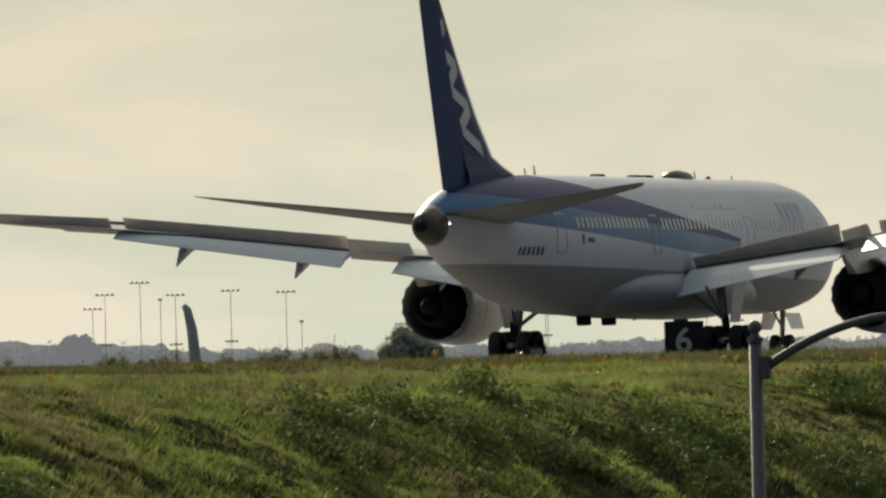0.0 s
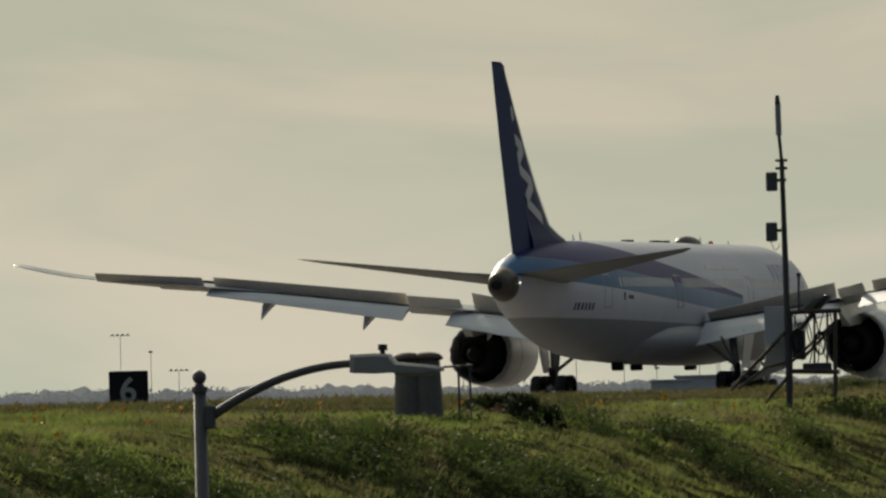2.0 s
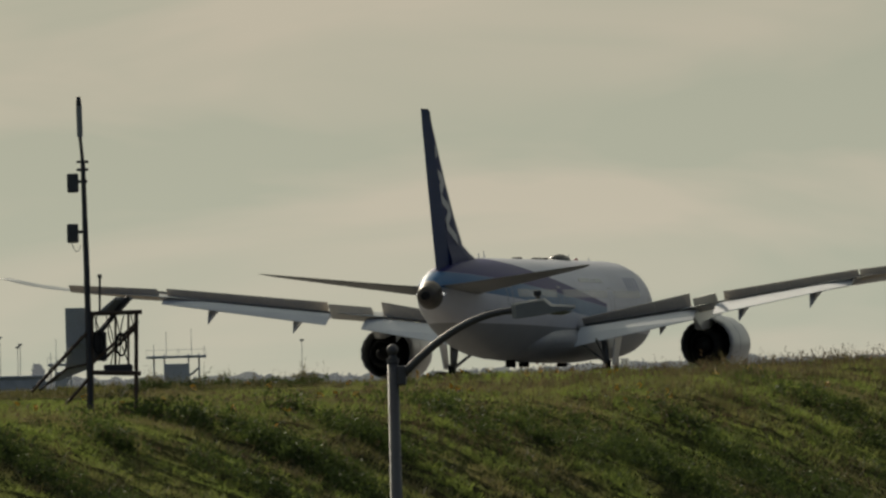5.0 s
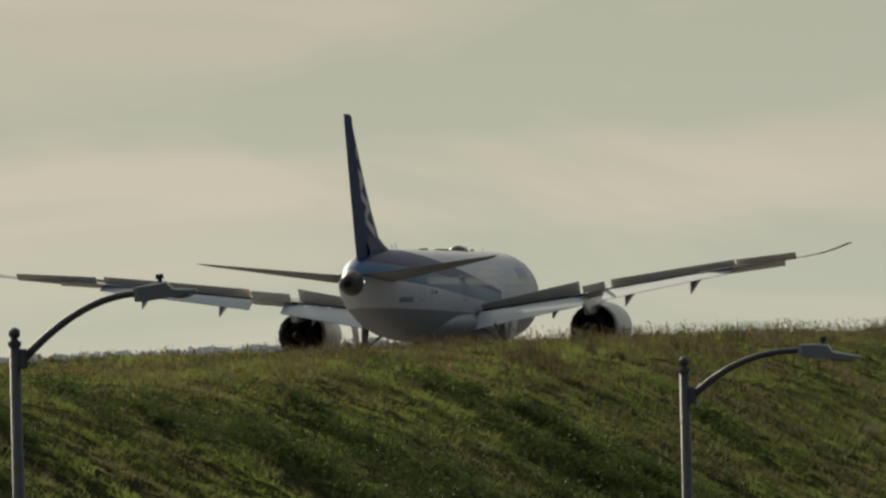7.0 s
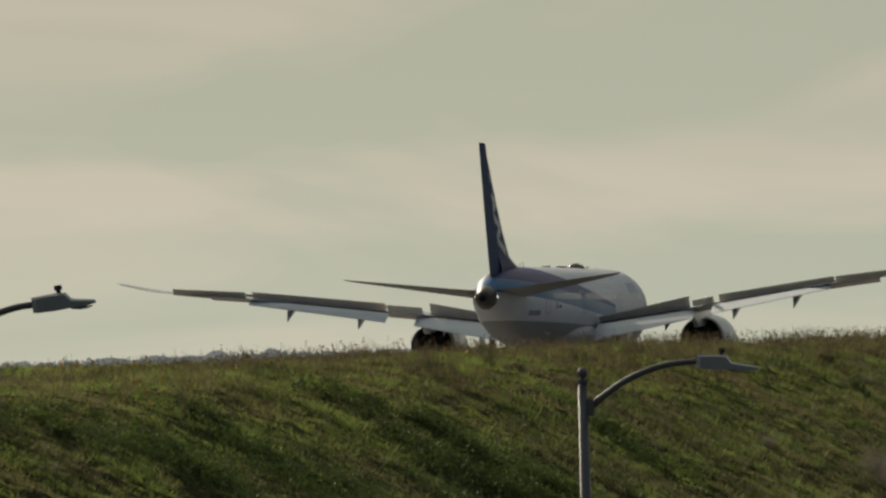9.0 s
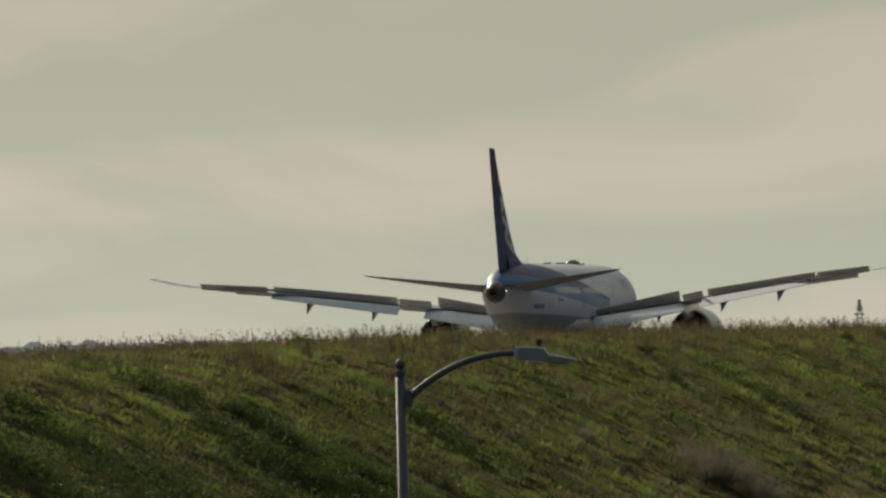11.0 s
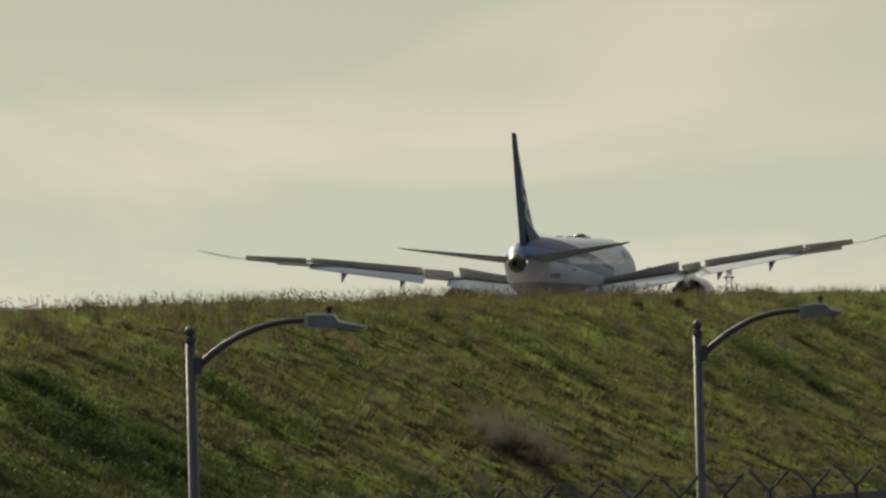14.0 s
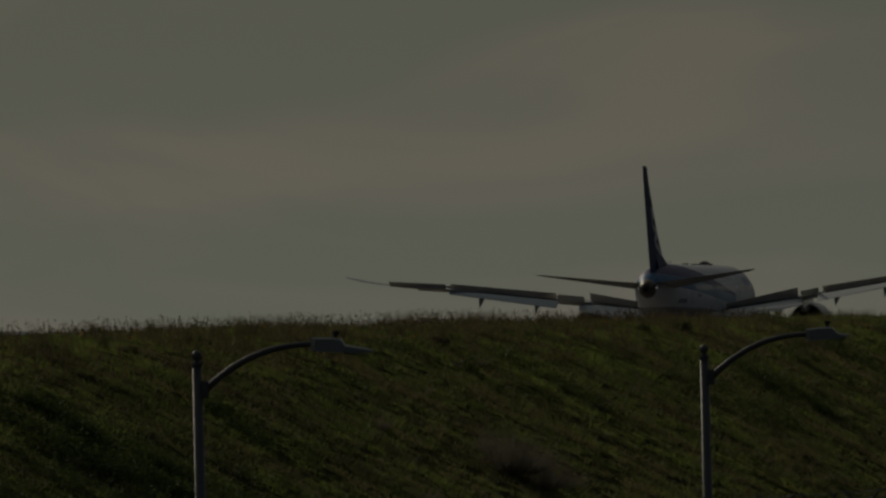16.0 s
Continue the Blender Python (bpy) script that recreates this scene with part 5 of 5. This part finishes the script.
def plant_grass():
    x, y, r = scatter(92000, 21, -97, -70.5)
    patch = 0.5 * lattice(x / 1.8, y / 3.0, 31) + 0.8 * lattice(x / 0.55, y / 0.7, 32)
    far = np.clip((y - 230) / 450, 0, 1)
    h = (0.15 + 0.16 * patch + 0.06 * r.rand(len(x))).clip(0.05) * (1 + 0.25 * far)
    me = blades("grass", x, y, None, h, 0.014, 0.85, 22, 22, M_GRASS, 0.16 + 0.12 * far)
    tagged(new("grass", me), "lush uneven green grass covering the bank", "grass", kind="stuff")
    # drier growth on the flat top
    x, y, r = scatter(42000, 41, -118, -80.5, power=1.3)
    keep = lattice(x / 2.2, y / 4.0, 43) + 0.4 * r.randn(len(x)) + np.interp(y, [330, 400], [0.0, 0.45]) - 0.35 * np.clip((x + 83) / 2, 0, 1) > 0.22
    x, y = x[keep], y[keep]
    h = 0.14 + 0.12 * r.rand(len(x)) * (1 + lattice(x / 2, y / 3, 44))
    me = blades("dry_grass", x, y, None, h, 0.012, 0.6, 42, 10, M_WEED, np.full(len(x), 0.15))
    tagged(new("dry_grass", me), "dry brownish grass and weeds on the crest", "weeds", kind="stuff")
    # thin growth out to the runway's shoulder
    x, y, r = scatter(17000, 45, -152.5, -112, 330, 900, 1.0)
    keep = lattice(x / 4, y / 7.0, 46) + 0.5 * r.randn(len(x)) > -0.1
    x, y = x[keep], y[keep]
    h = (0.10 + 0.22 * r.rand(len(x)) ** 2) * np.interp(x, [-150, -125], [0.6, 1.0]) * np.interp(y, [420, 500], [1.0, 0.5])
    me = blades("shoulder_grass", x, y, None, h, 0.02, 0.6, 47, 9, M_WEED, np.full(len(x), 0.22))
    tagged(new("shoulder_grass", me), "thin dry grass beside the runway", "grass", kind="stuff")
    x, y, r = scatter(22000, 91, -150, -100, 300, 560, 1.0)
    h = (0.10 + 0.16 * r.rand(len(x)) * (1.2 + lattice(x / 5, y / 7, 92))) * np.interp(x, [-150, -125], [0.5, 1.0]) * np.interp(y, [420, 500], [1.0, 0.5])
    me = blades("verge_grass", x, y, None, h, 0.022, 0.8, 93, 8, M_VERGE, np.full(len(x), 0.25))
    tagged(new("verge_grass", me), "rough green grass on the flat verge", "grass", kind="stuff")
    # taller weeds on the skyline
    x, y, r = scatter(5600, 51, -90, -84.3, power=1.1)
    keep = lattice(x / 3, y / 5.0, 53) + 0.5 * r.randn(len(x)) > 0.15
    x, y = x[keep], y[keep]
    h = (0.20 + 0.38 * r.rand(len(x)) ** 2.5) * np.interp(y, [250, 285, 310, 375, 430], [0.9, 0.8, 0.5, 0.55, 1.45])
    me = blades("tall_weeds", x, y, None, h, 0.015, 0.5, 52, 16, M_WEED, np.full(len(x), 0.13))
    tagged(new("tall_weeds", me), "tall dry weeds along the crest of the bank", "weeds", kind="stuff")
    # dead brown growth in patches lower down
    x, y, r = scatter(26000, 81, -84, -70.5, power=0.9)
    keep = lattice(x / 3.2, y / 6.0, 83) + 0.35 * r.randn(len(x)) + 0.55 * np.clip((y - 430) / 70, 0, 1) * (x > -82) > 0.30
    x, y = x[keep], y[keep]
    h = 0.2 + 0.22 * r.rand(len(x))
    me = blades("dead_weeds", x, y, None, h, 0.014, 0.8, 82, 14, M_WEED, np.full(len(x), 0.2))
    tagged(new("dead_weeds", me), "dead brown weeds in patches on the bank", "weeds", kind="stuff")
    # low broad-leaved plants in long dark patches that run down the bank
    x, y, r = scatter(80000, 61, -88, -70.5)
    run = (y - 0.55 * x) + 1.6 * lattice(x / 3.0, y / 4.0, 66)
    keep = 0.75 * lattice(run / 4.2, x / 8.0, 63) + 0.45 * lattice(x / 1.5, y / 2.0, 64) + 0.35 * lattice(run / 13.0, x / 14.0, 67) + 0.45 * np.exp(-((y - 425) / 28) ** 2) * (x > -81) + 0.06 * (y < 300) - 0.25 * np.clip((-83.5 - x) / 2, 0, 1) > 0.30 + 0.22 * np.clip((y - 320) / 60, 0, 1)
    x, y = x[keep], y[keep]
    z = ground_z(x, y)
    s = 0.12 + 0.30 * r.rand(len(x)) ** 1.5
    me = clumps("broad_leaves", np.stack([x, y, z + s * 0.9], -1), np.stack([s * 1.3, s * 1.3, s], -1), 17, 0.050, M_BROAD, 65)
    tagged(new("broad_leaves", me), "dark broad-leaved weeds in patches on the bank", "weeds", kind="stuff")
    # brown seed heads on thin stalks, thick along the skyline
    x, y, r = scatter(15000, 95, -92, -82.5, 330.0, 640.0, 1.0)
    keep = lattice(x / 2.5, y / 4.0, 96) + 0.5 * r.randn(len(x)) + np.interp(y, [330, 400, 440, 560], [-0.3, -0.1, 0.15, 0.1]) > 0.15
    x, y = x[keep], y[keep]
    h = (0.22 + 0.30 * r.rand(len(x)) ** 2) * np.interp(y, [330, 400, 460], [0.8, 1.0, 1.35])
    me = blades("seed_stalks", x, y, None, h, 0.010, 0.3, 97, 4, M_SEED, np.full(len(x), 0.08))
    tagged(new("seed_stalks", me), "thin brown weed stalks on the crest", "weeds", kind="stuff")
    me = clumps("seed_heads", np.stack([x, y, ground_z(x, y) + h * 0.92], -1), np.stack([h * 0 + 0.05, h * 0 + 0.05, h * 0.22], -1), 9, 0.026, M_SEED, 98)
    tagged(new("seed_heads", me), "reddish brown seed heads of dock weeds along the crest", "weeds", kind="stuff")
    # flowers
    x, y, r = scatter(420, 71, -98, -84, power=1.3)
    keep = lattice(x / 4, y / 8, 73) > 0.05
    x, y = x[keep], y[keep]
    z = ground_z(x, y) + 0.25 + 0.12 * r.rand(len(x))
    me = clumps("flowers", np.stack([x, y, z], -1), np.full((len(x), 3), 0.09), 14, 0.045, M_ORANGE, 75)
    tagged(new("flowers", me), "scattered orange poppies among the weeds", "flowers", kind="stuff")


plant_grass()


def sprays(name, w, h, n, thick, droop, bits, material, seed):
    """Fine stalks that fan out from a root, each with short side twigs: one mesh."""
    r = np.random.RandomState(seed)
    a, u = 2 * np.pi * r.rand(n), np.sqrt(r.rand(n))
    lift = (1 - 0.55 * u ** 2) * (0.5 + 0.6 * r.rand(n)) * (0.75 + 0.35 * np.sin(2 * a + seed))
    root = np.stack([0.35 * w * u * np.cos(a), 0.35 * w * u * np.sin(a), np.zeros(n)], -1)
    tip = np.stack([w * u * np.cos(a), w * u * np.sin(a), h * lift], -1) + r.normal(size=(n, 3)) * 0.06 * w
    q = np.repeat(np.arange(n), bits)
    f = 0.3 + 0.7 * r.rand(len(q), 1)
    b0 = root[q] * (1 - f) + tip[q] * f
    d = r.normal(size=(len(q), 3)) * np.array([1, 1, 0.7]) + np.array([0, 0, droop])
    b1 = b0 + d * (0.09 * h + 0.02) * r.rand(len(q), 1)
    p0, p1 = np.concatenate([root, b0]), np.concatenate([tip, b1])
    t = np.concatenate([np.full(n, thick), np.full(len(q), thick * 0.9)])[:, None]
    side = r.normal(size=(len(p0), 3)) * np.array([1, 1, 0.3])
    side = side / np.linalg.norm(side, axis=1)[:, None] * t
    v = np.stack([p0 - side, p0 + side, p1], 1).reshape(-1, 3)
    me = raw_mesh(name, v, np.arange(len(v)).reshape(-1, 3), 3)
    me.materials.append(material)
    return me


def dry_bush(az, el, w, h, seed, n, label):
    x, y = on_slope(az, el)
    s = thing("dry_bush", label, "bush", pose(x, y, float(ground_z(x, y)) - 0.05))
    for name, k, ww, hh in (("crown", 1.0, w, h), ("inner_crown", 0.5, w * 0.6, h * 0.75)):
        ob = new(name, sprays(name, ww, hh, int(n * k), 0.010, 0.4, 5, M_DRYBUSH, seed + int(9 * k)))
        tagged(ob, kind="stuff").parent = s


def stalky_weed(az, w, h, seed, n, label):
    far = az > 14
    w, h, thick = (1.5 * w, 1.6 * h, 0.014) if far else (1.3 * w, 1.35 * h, 0.012)
    x = CREST_X - (54.0 if far else 0.6)
    y = -x / math.tan(radians(az))
    s = thing("stalky_weed", label, "weed", pose(x, y, float(ground_z(x, y)) - 0.06))
    ob = new("growth", sprays("growth", w, h, int(1.5 * n), thick, 0.9, 7, M_WEED, seed))
    tagged(ob, kind="stuff").parent = s
    r = np.random.RandomState(seed + 3)
    m = max(5, n // 3)
    cs = [(w * 0.8 * math.cos(a) * b, w * 0.8 * math.sin(a) * b, h * (0.15 + 0.5 * c)) for a, b, c in zip(r.rand(m) * 6.28, r.rand(m), r.rand(m))]
    ob = new("foliage", clumps("foliage", cs, np.full((m, 3), 0.10 if far else 0.07), 14, 0.032 if far else 0.026, M_WEED, seed))
    tagged(ob, kind="stuff").parent = s


def shrub(x, y, w, h, seed, material, label):
    m = pose(x, y, float(ground_z(x, y)) - 0.05)
    s = thing("shrub", label, "shrub", m)
    r = np.random.RandomState(seed)
    bm = bm_new()
    for q in range(9):
        a, b = r.rand() * 6.28, 0.4 + 0.6 * r.rand()
        tube(bm, [(0, 0, 0), (w * 0.3 * b * math.cos(a), w * 0.3 * b * math.sin(a), h * 0.5), (w * 0.8 * b * math.cos(a), w * 0.8 * b * math.sin(a), h * b)], [0.03, 0.02, 0.008], 5)
    part("stems", bm, M_BARK, s)
    cs = [(w * 0.75 * r.rand() ** 0.6 * math.cos(a), w * 0.75 * r.rand() ** 0.6 * math.sin(a), h * (0.2 + 0.6 * r.rand())) for a in r.rand(22) * 6.28]
    ob = new("foliage", clumps("foliage", cs, np.full((22, 3), 0.26 * w + 0.03), 45 if material is M_WEED else 80, 0.045, material, seed))
    ob.parent = s


for az, el, w, h, mt, lab, sd in ((8.05, 0.165, 0.45, 0.5, M_BROAD, "small dark shrub near the crest", 2), (8.2, 0.16, 0.4, 0.45, M_BROAD, "small dark shrub near the crest", 3),
                                  (9.02, 0.14, 0.5, 0.4, M_WEED, "low dry bush near the crest", 6),
                                                                    (15.08, 0.10, 0.5, 0.55, M_THICKET_SHADE, "dense shrub with shade in its near-black leaves, below the vent shafts", 10), (14.99, 0.09, 0.55, 0.7, M_THICKET_SHADE, "dense shrub with shade in its near-black leaves, below the vent shafts", 11), (14.90, 0.07, 0.6, 0.75, M_THICKET_SHADE, "dense shrub with shade in its near-black leaves, below the vent shafts", 12), (14.82, 0.04, 0.55, 0.6, M_THICKET_SHADE, "dense shrub with shade in its near-black leaves, below the vent shafts", 13)):
    x, y = on_slope(az, el)
    shrub(x, y, w, h, sd, mt, lab)


def dark_patches():
    """Long dark drifts of broad-leaved plants that lie down the bank and paint its shaded patches."""
    r = np.random.RandomState(55)
    cs, ss = [], []
    for az, el, ln, wd in DRIFTS:
        x0, y0 = on_slope(az, el)
        n = int(70 * ln * wd)
        u, v = r.normal(size=n) * ln * 0.5, r.normal(size=n) * wd * 0.5
        x, y = x0 + u * 0.88 - v * 0.48, y0 + u * 0.48 + v * 0.88
        sod = lattice(x / 0.9, y / 1.1, 57) + 0.5 * lattice(x / 2.1, y / 2.4, 58) > 0.02
        x, y = x[sod], y[sod]
        q = 0.12 + 0.26 * r.rand(len(x)) ** 1.4
        cs.append(np.stack([x, y, ground_z(x, y) + q], -1))
        ss.append(np.stack([q * 1.3, q * 1.3, q * 1.1], -1))
    me = clumps("weeds_and_shade", np.concatenate(cs), np.concatenate(ss), 20, 0.058, M_DRIFT, 56)
    tagged(new("weeds_and_shade", me), "dark drifts of broad-leaved weeds and painted shade lying down the bank", "weeds", kind="stuff")


DRIFTS = ((17.47, -0.089, 1.6, 1.4), (17.81, -0.237, 1.5, 1.5), (16.91, -0.283, 1.6, 1.2), (16.37, -0.207, 1.8, 1.5), (15.81, -0.031, 1.2, 1.6), (17.25, -0.004, 1.0, 1.8),
          (14.26, -0.056, 2.4, 2.0), (15.54, -0.090, 2.0, 1.8), (14.57, 0.019, 1.4, 2.2), (13.70, -0.071, 1.8, 1.8), (13.07, -0.089, 2.4, 2.4), (11.38, -0.087, 1.8, 2.2),
          (10.70, -0.083, 2.8, 2.6), (11.67, -0.159, 2.6, 2.6), (10.46, -0.190, 3.0, 2.4), (10.19, -0.310, 2.6, 2.2),
          (10.62, -0.106, 2.8, 2.6), (10.39, -0.314, 2.8, 2.8), (10.10, -0.434, 2.6, 2.6), (9.77, -0.196, 2.0, 2.5), (7.63, -0.095, 2.4, 2.4), (8.93, 0.052, 0.8, 2.2),
          (12.98, 0.049, 1.4, 2.2), (12.53, 0.065, 1.2, 2.0), (12.19, -0.016, 1.8, 2.2), (13.30, -0.010, 1.8, 2.0), (12.75, -0.060, 2.0, 1.8), (13.55, 0.045, 1.0, 2.4),
          (15.19, -0.098, 1.8, 1.8), (14.87, -0.152, 1.8, 1.8), (15.50, -0.023, 1.3, 1.7), (15.00, 0.040, 1.0, 1.8))
dark_patches()

for az, el, w, h, n, sd in ((8.74, -0.38, 2.3, 2.2, 640, 101), (8.62, -0.44, 2.0, 1.7, 420, 102), (8.84, -0.30, 1.3, 1.2, 200, 108), (8.86, -0.53, 0.9, 0.9, 170, 103), (9.25, -0.19, 0.6, 0.9, 90, 104), (9.09, -0.48, 1.0, 0.8, 130, 105), (8.87, 0.06, 0.7, 0.5, 130, 106), (8.96, 0.05, 0.5, 0.45, 90, 107)):
    dry_bush(az, el, w, h, sd, n, "grey-brown dry bush of fine bare twigs on the bank")

for az, w, h, n, sd in ((19.16, 0.16, 0.50, 30, 201), (18.98, 0.22, 0.30, 30, 202), (18.77, 0.22, 0.42, 40, 203), (18.70, 0.16, 0.62, 26, 204), (18.55, 0.25, 0.52, 46, 205), (18.49, 0.2, 0.66, 36, 206), (18.29, 0.22, 0.50, 44, 207), (18.13, 0.16, 0.52, 24, 208), (18.05, 0.14, 0.62, 22, 209), (17.93, 0.24, 0.56, 50, 210),
                        (17.86, 0.26, 0.62, 54, 211), (17.79, 0.2, 0.45, 36, 212), (17.66, 0.12, 0.40, 16, 213), (16.42, 0.2, 0.36, 34, 214), (16.30, 0.2, 0.42, 34, 215), (16.05, 0.16, 0.34, 24, 216),
                        (10.62, 0.3, 0.6, 30, 217), (10.35, 0.25, 0.62, 34, 218), (10.02, 0.22, 0.66, 30, 219), (9.87, 0.3, 0.55, 34, 220), (9.62, 0.22, 0.62, 26, 221), (9.4, 0.3, 0.5, 34, 222), (9.18, 0.25, 0.68, 30, 223), (8.2, 0.2, 0.6, 24, 224), (7.93, 0.2, 0.6, 24, 225)):
    stalky_weed(az, w, h, sd, n, "tall dry stalky weed on the crest of the bank")


def crest_thicket(az, w, h, seed, back=50.0, fine=1.0):
    """A low leafy weed thicket on the far edge of the verge, with bare stalks standing out of it."""
    x = CREST_X - back
    y = -x / math.tan(radians(az))
    s = thing("weed_thicket", "low dark green-brown thicket of weeds with bare stalks", "weeds", pose(x, y, float(ground_z(x, y)) - 0.06), group="weed thickets along the skyline")
    r = np.random.RandomState(seed)
    ob = new("growth", sprays("growth", w * 0.9, h * 1.5, int(34 * w / 0.4), 0.012 * fine, 0.9, 7, M_WEED, seed))
    tagged(ob, kind="stuff").parent = s
    m = int(26 * w / 0.4)
    a, b = r.rand(m) * 6.28, np.sqrt(r.rand(m))
    cs = np.stack([w * b * np.cos(a), w * b * np.sin(a), h * (0.1 + 0.75 * r.rand(m) * (1 - 0.6 * b * b))], -1)
    ob = new("foliage", clumps("foliage", cs, np.full((m, 3), 0.12 * fine), 26, 0.034 * fine, M_BROAD if seed % 3 else M_WEED, seed + 1))
    tagged(ob, kind="stuff").parent = s


_r = random.Random(5)
for az0, az1, n, tall in ((18.80, 18.42, 11, 0.55), (18.34, 18.17, 5, 0.48), (18.14, 17.78, 13, 0.66), (17.74, 17.55, 3, 0.32), (19.18, 18.95, 4, 0.36), (16.62, 16.42, 4, 0.45), (16.30, 15.95, 6, 0.34)):
    for q in range(n):
        u = (q + _r.random()) / n
        crest_thicket(az0 + (az1 - az0) * u, 0.28 + 0.3 * _r.random(), tall * (0.55 + 0.6 * _r.random()), 300 + int(az0 * 100) + q)
for az0, az1, n, tall, back in ((13.68, 12.92, 26, 0.60, 17.0), (13.9, 12.6, 10, 0.40, 23.0), (12.6, 10.9, 22, 0.42, 9.0), (11.3, 9.3, 26, 0.50, 4.0), (9.3, 7.4, 16, 0.46, 3.0), (10.9, 8.6, 16, 0.34, 0.0)):
    for q in range(n):
        u = (q + _r.random()) / n
        crest_thicket(az0 + (az1 - az0) * u, 0.25 + 0.35 * _r.random(), tall * (0.5 + 0.7 * _r.random()), 700 + int(az0 * 100) + q, back + 3 * _r.random(), 0.9)


def motions():
    walk(plane, [(t, pose(RUNWAY_X, y, RUNWAY_Z)) for t, y in ROLLOUT])


motions()
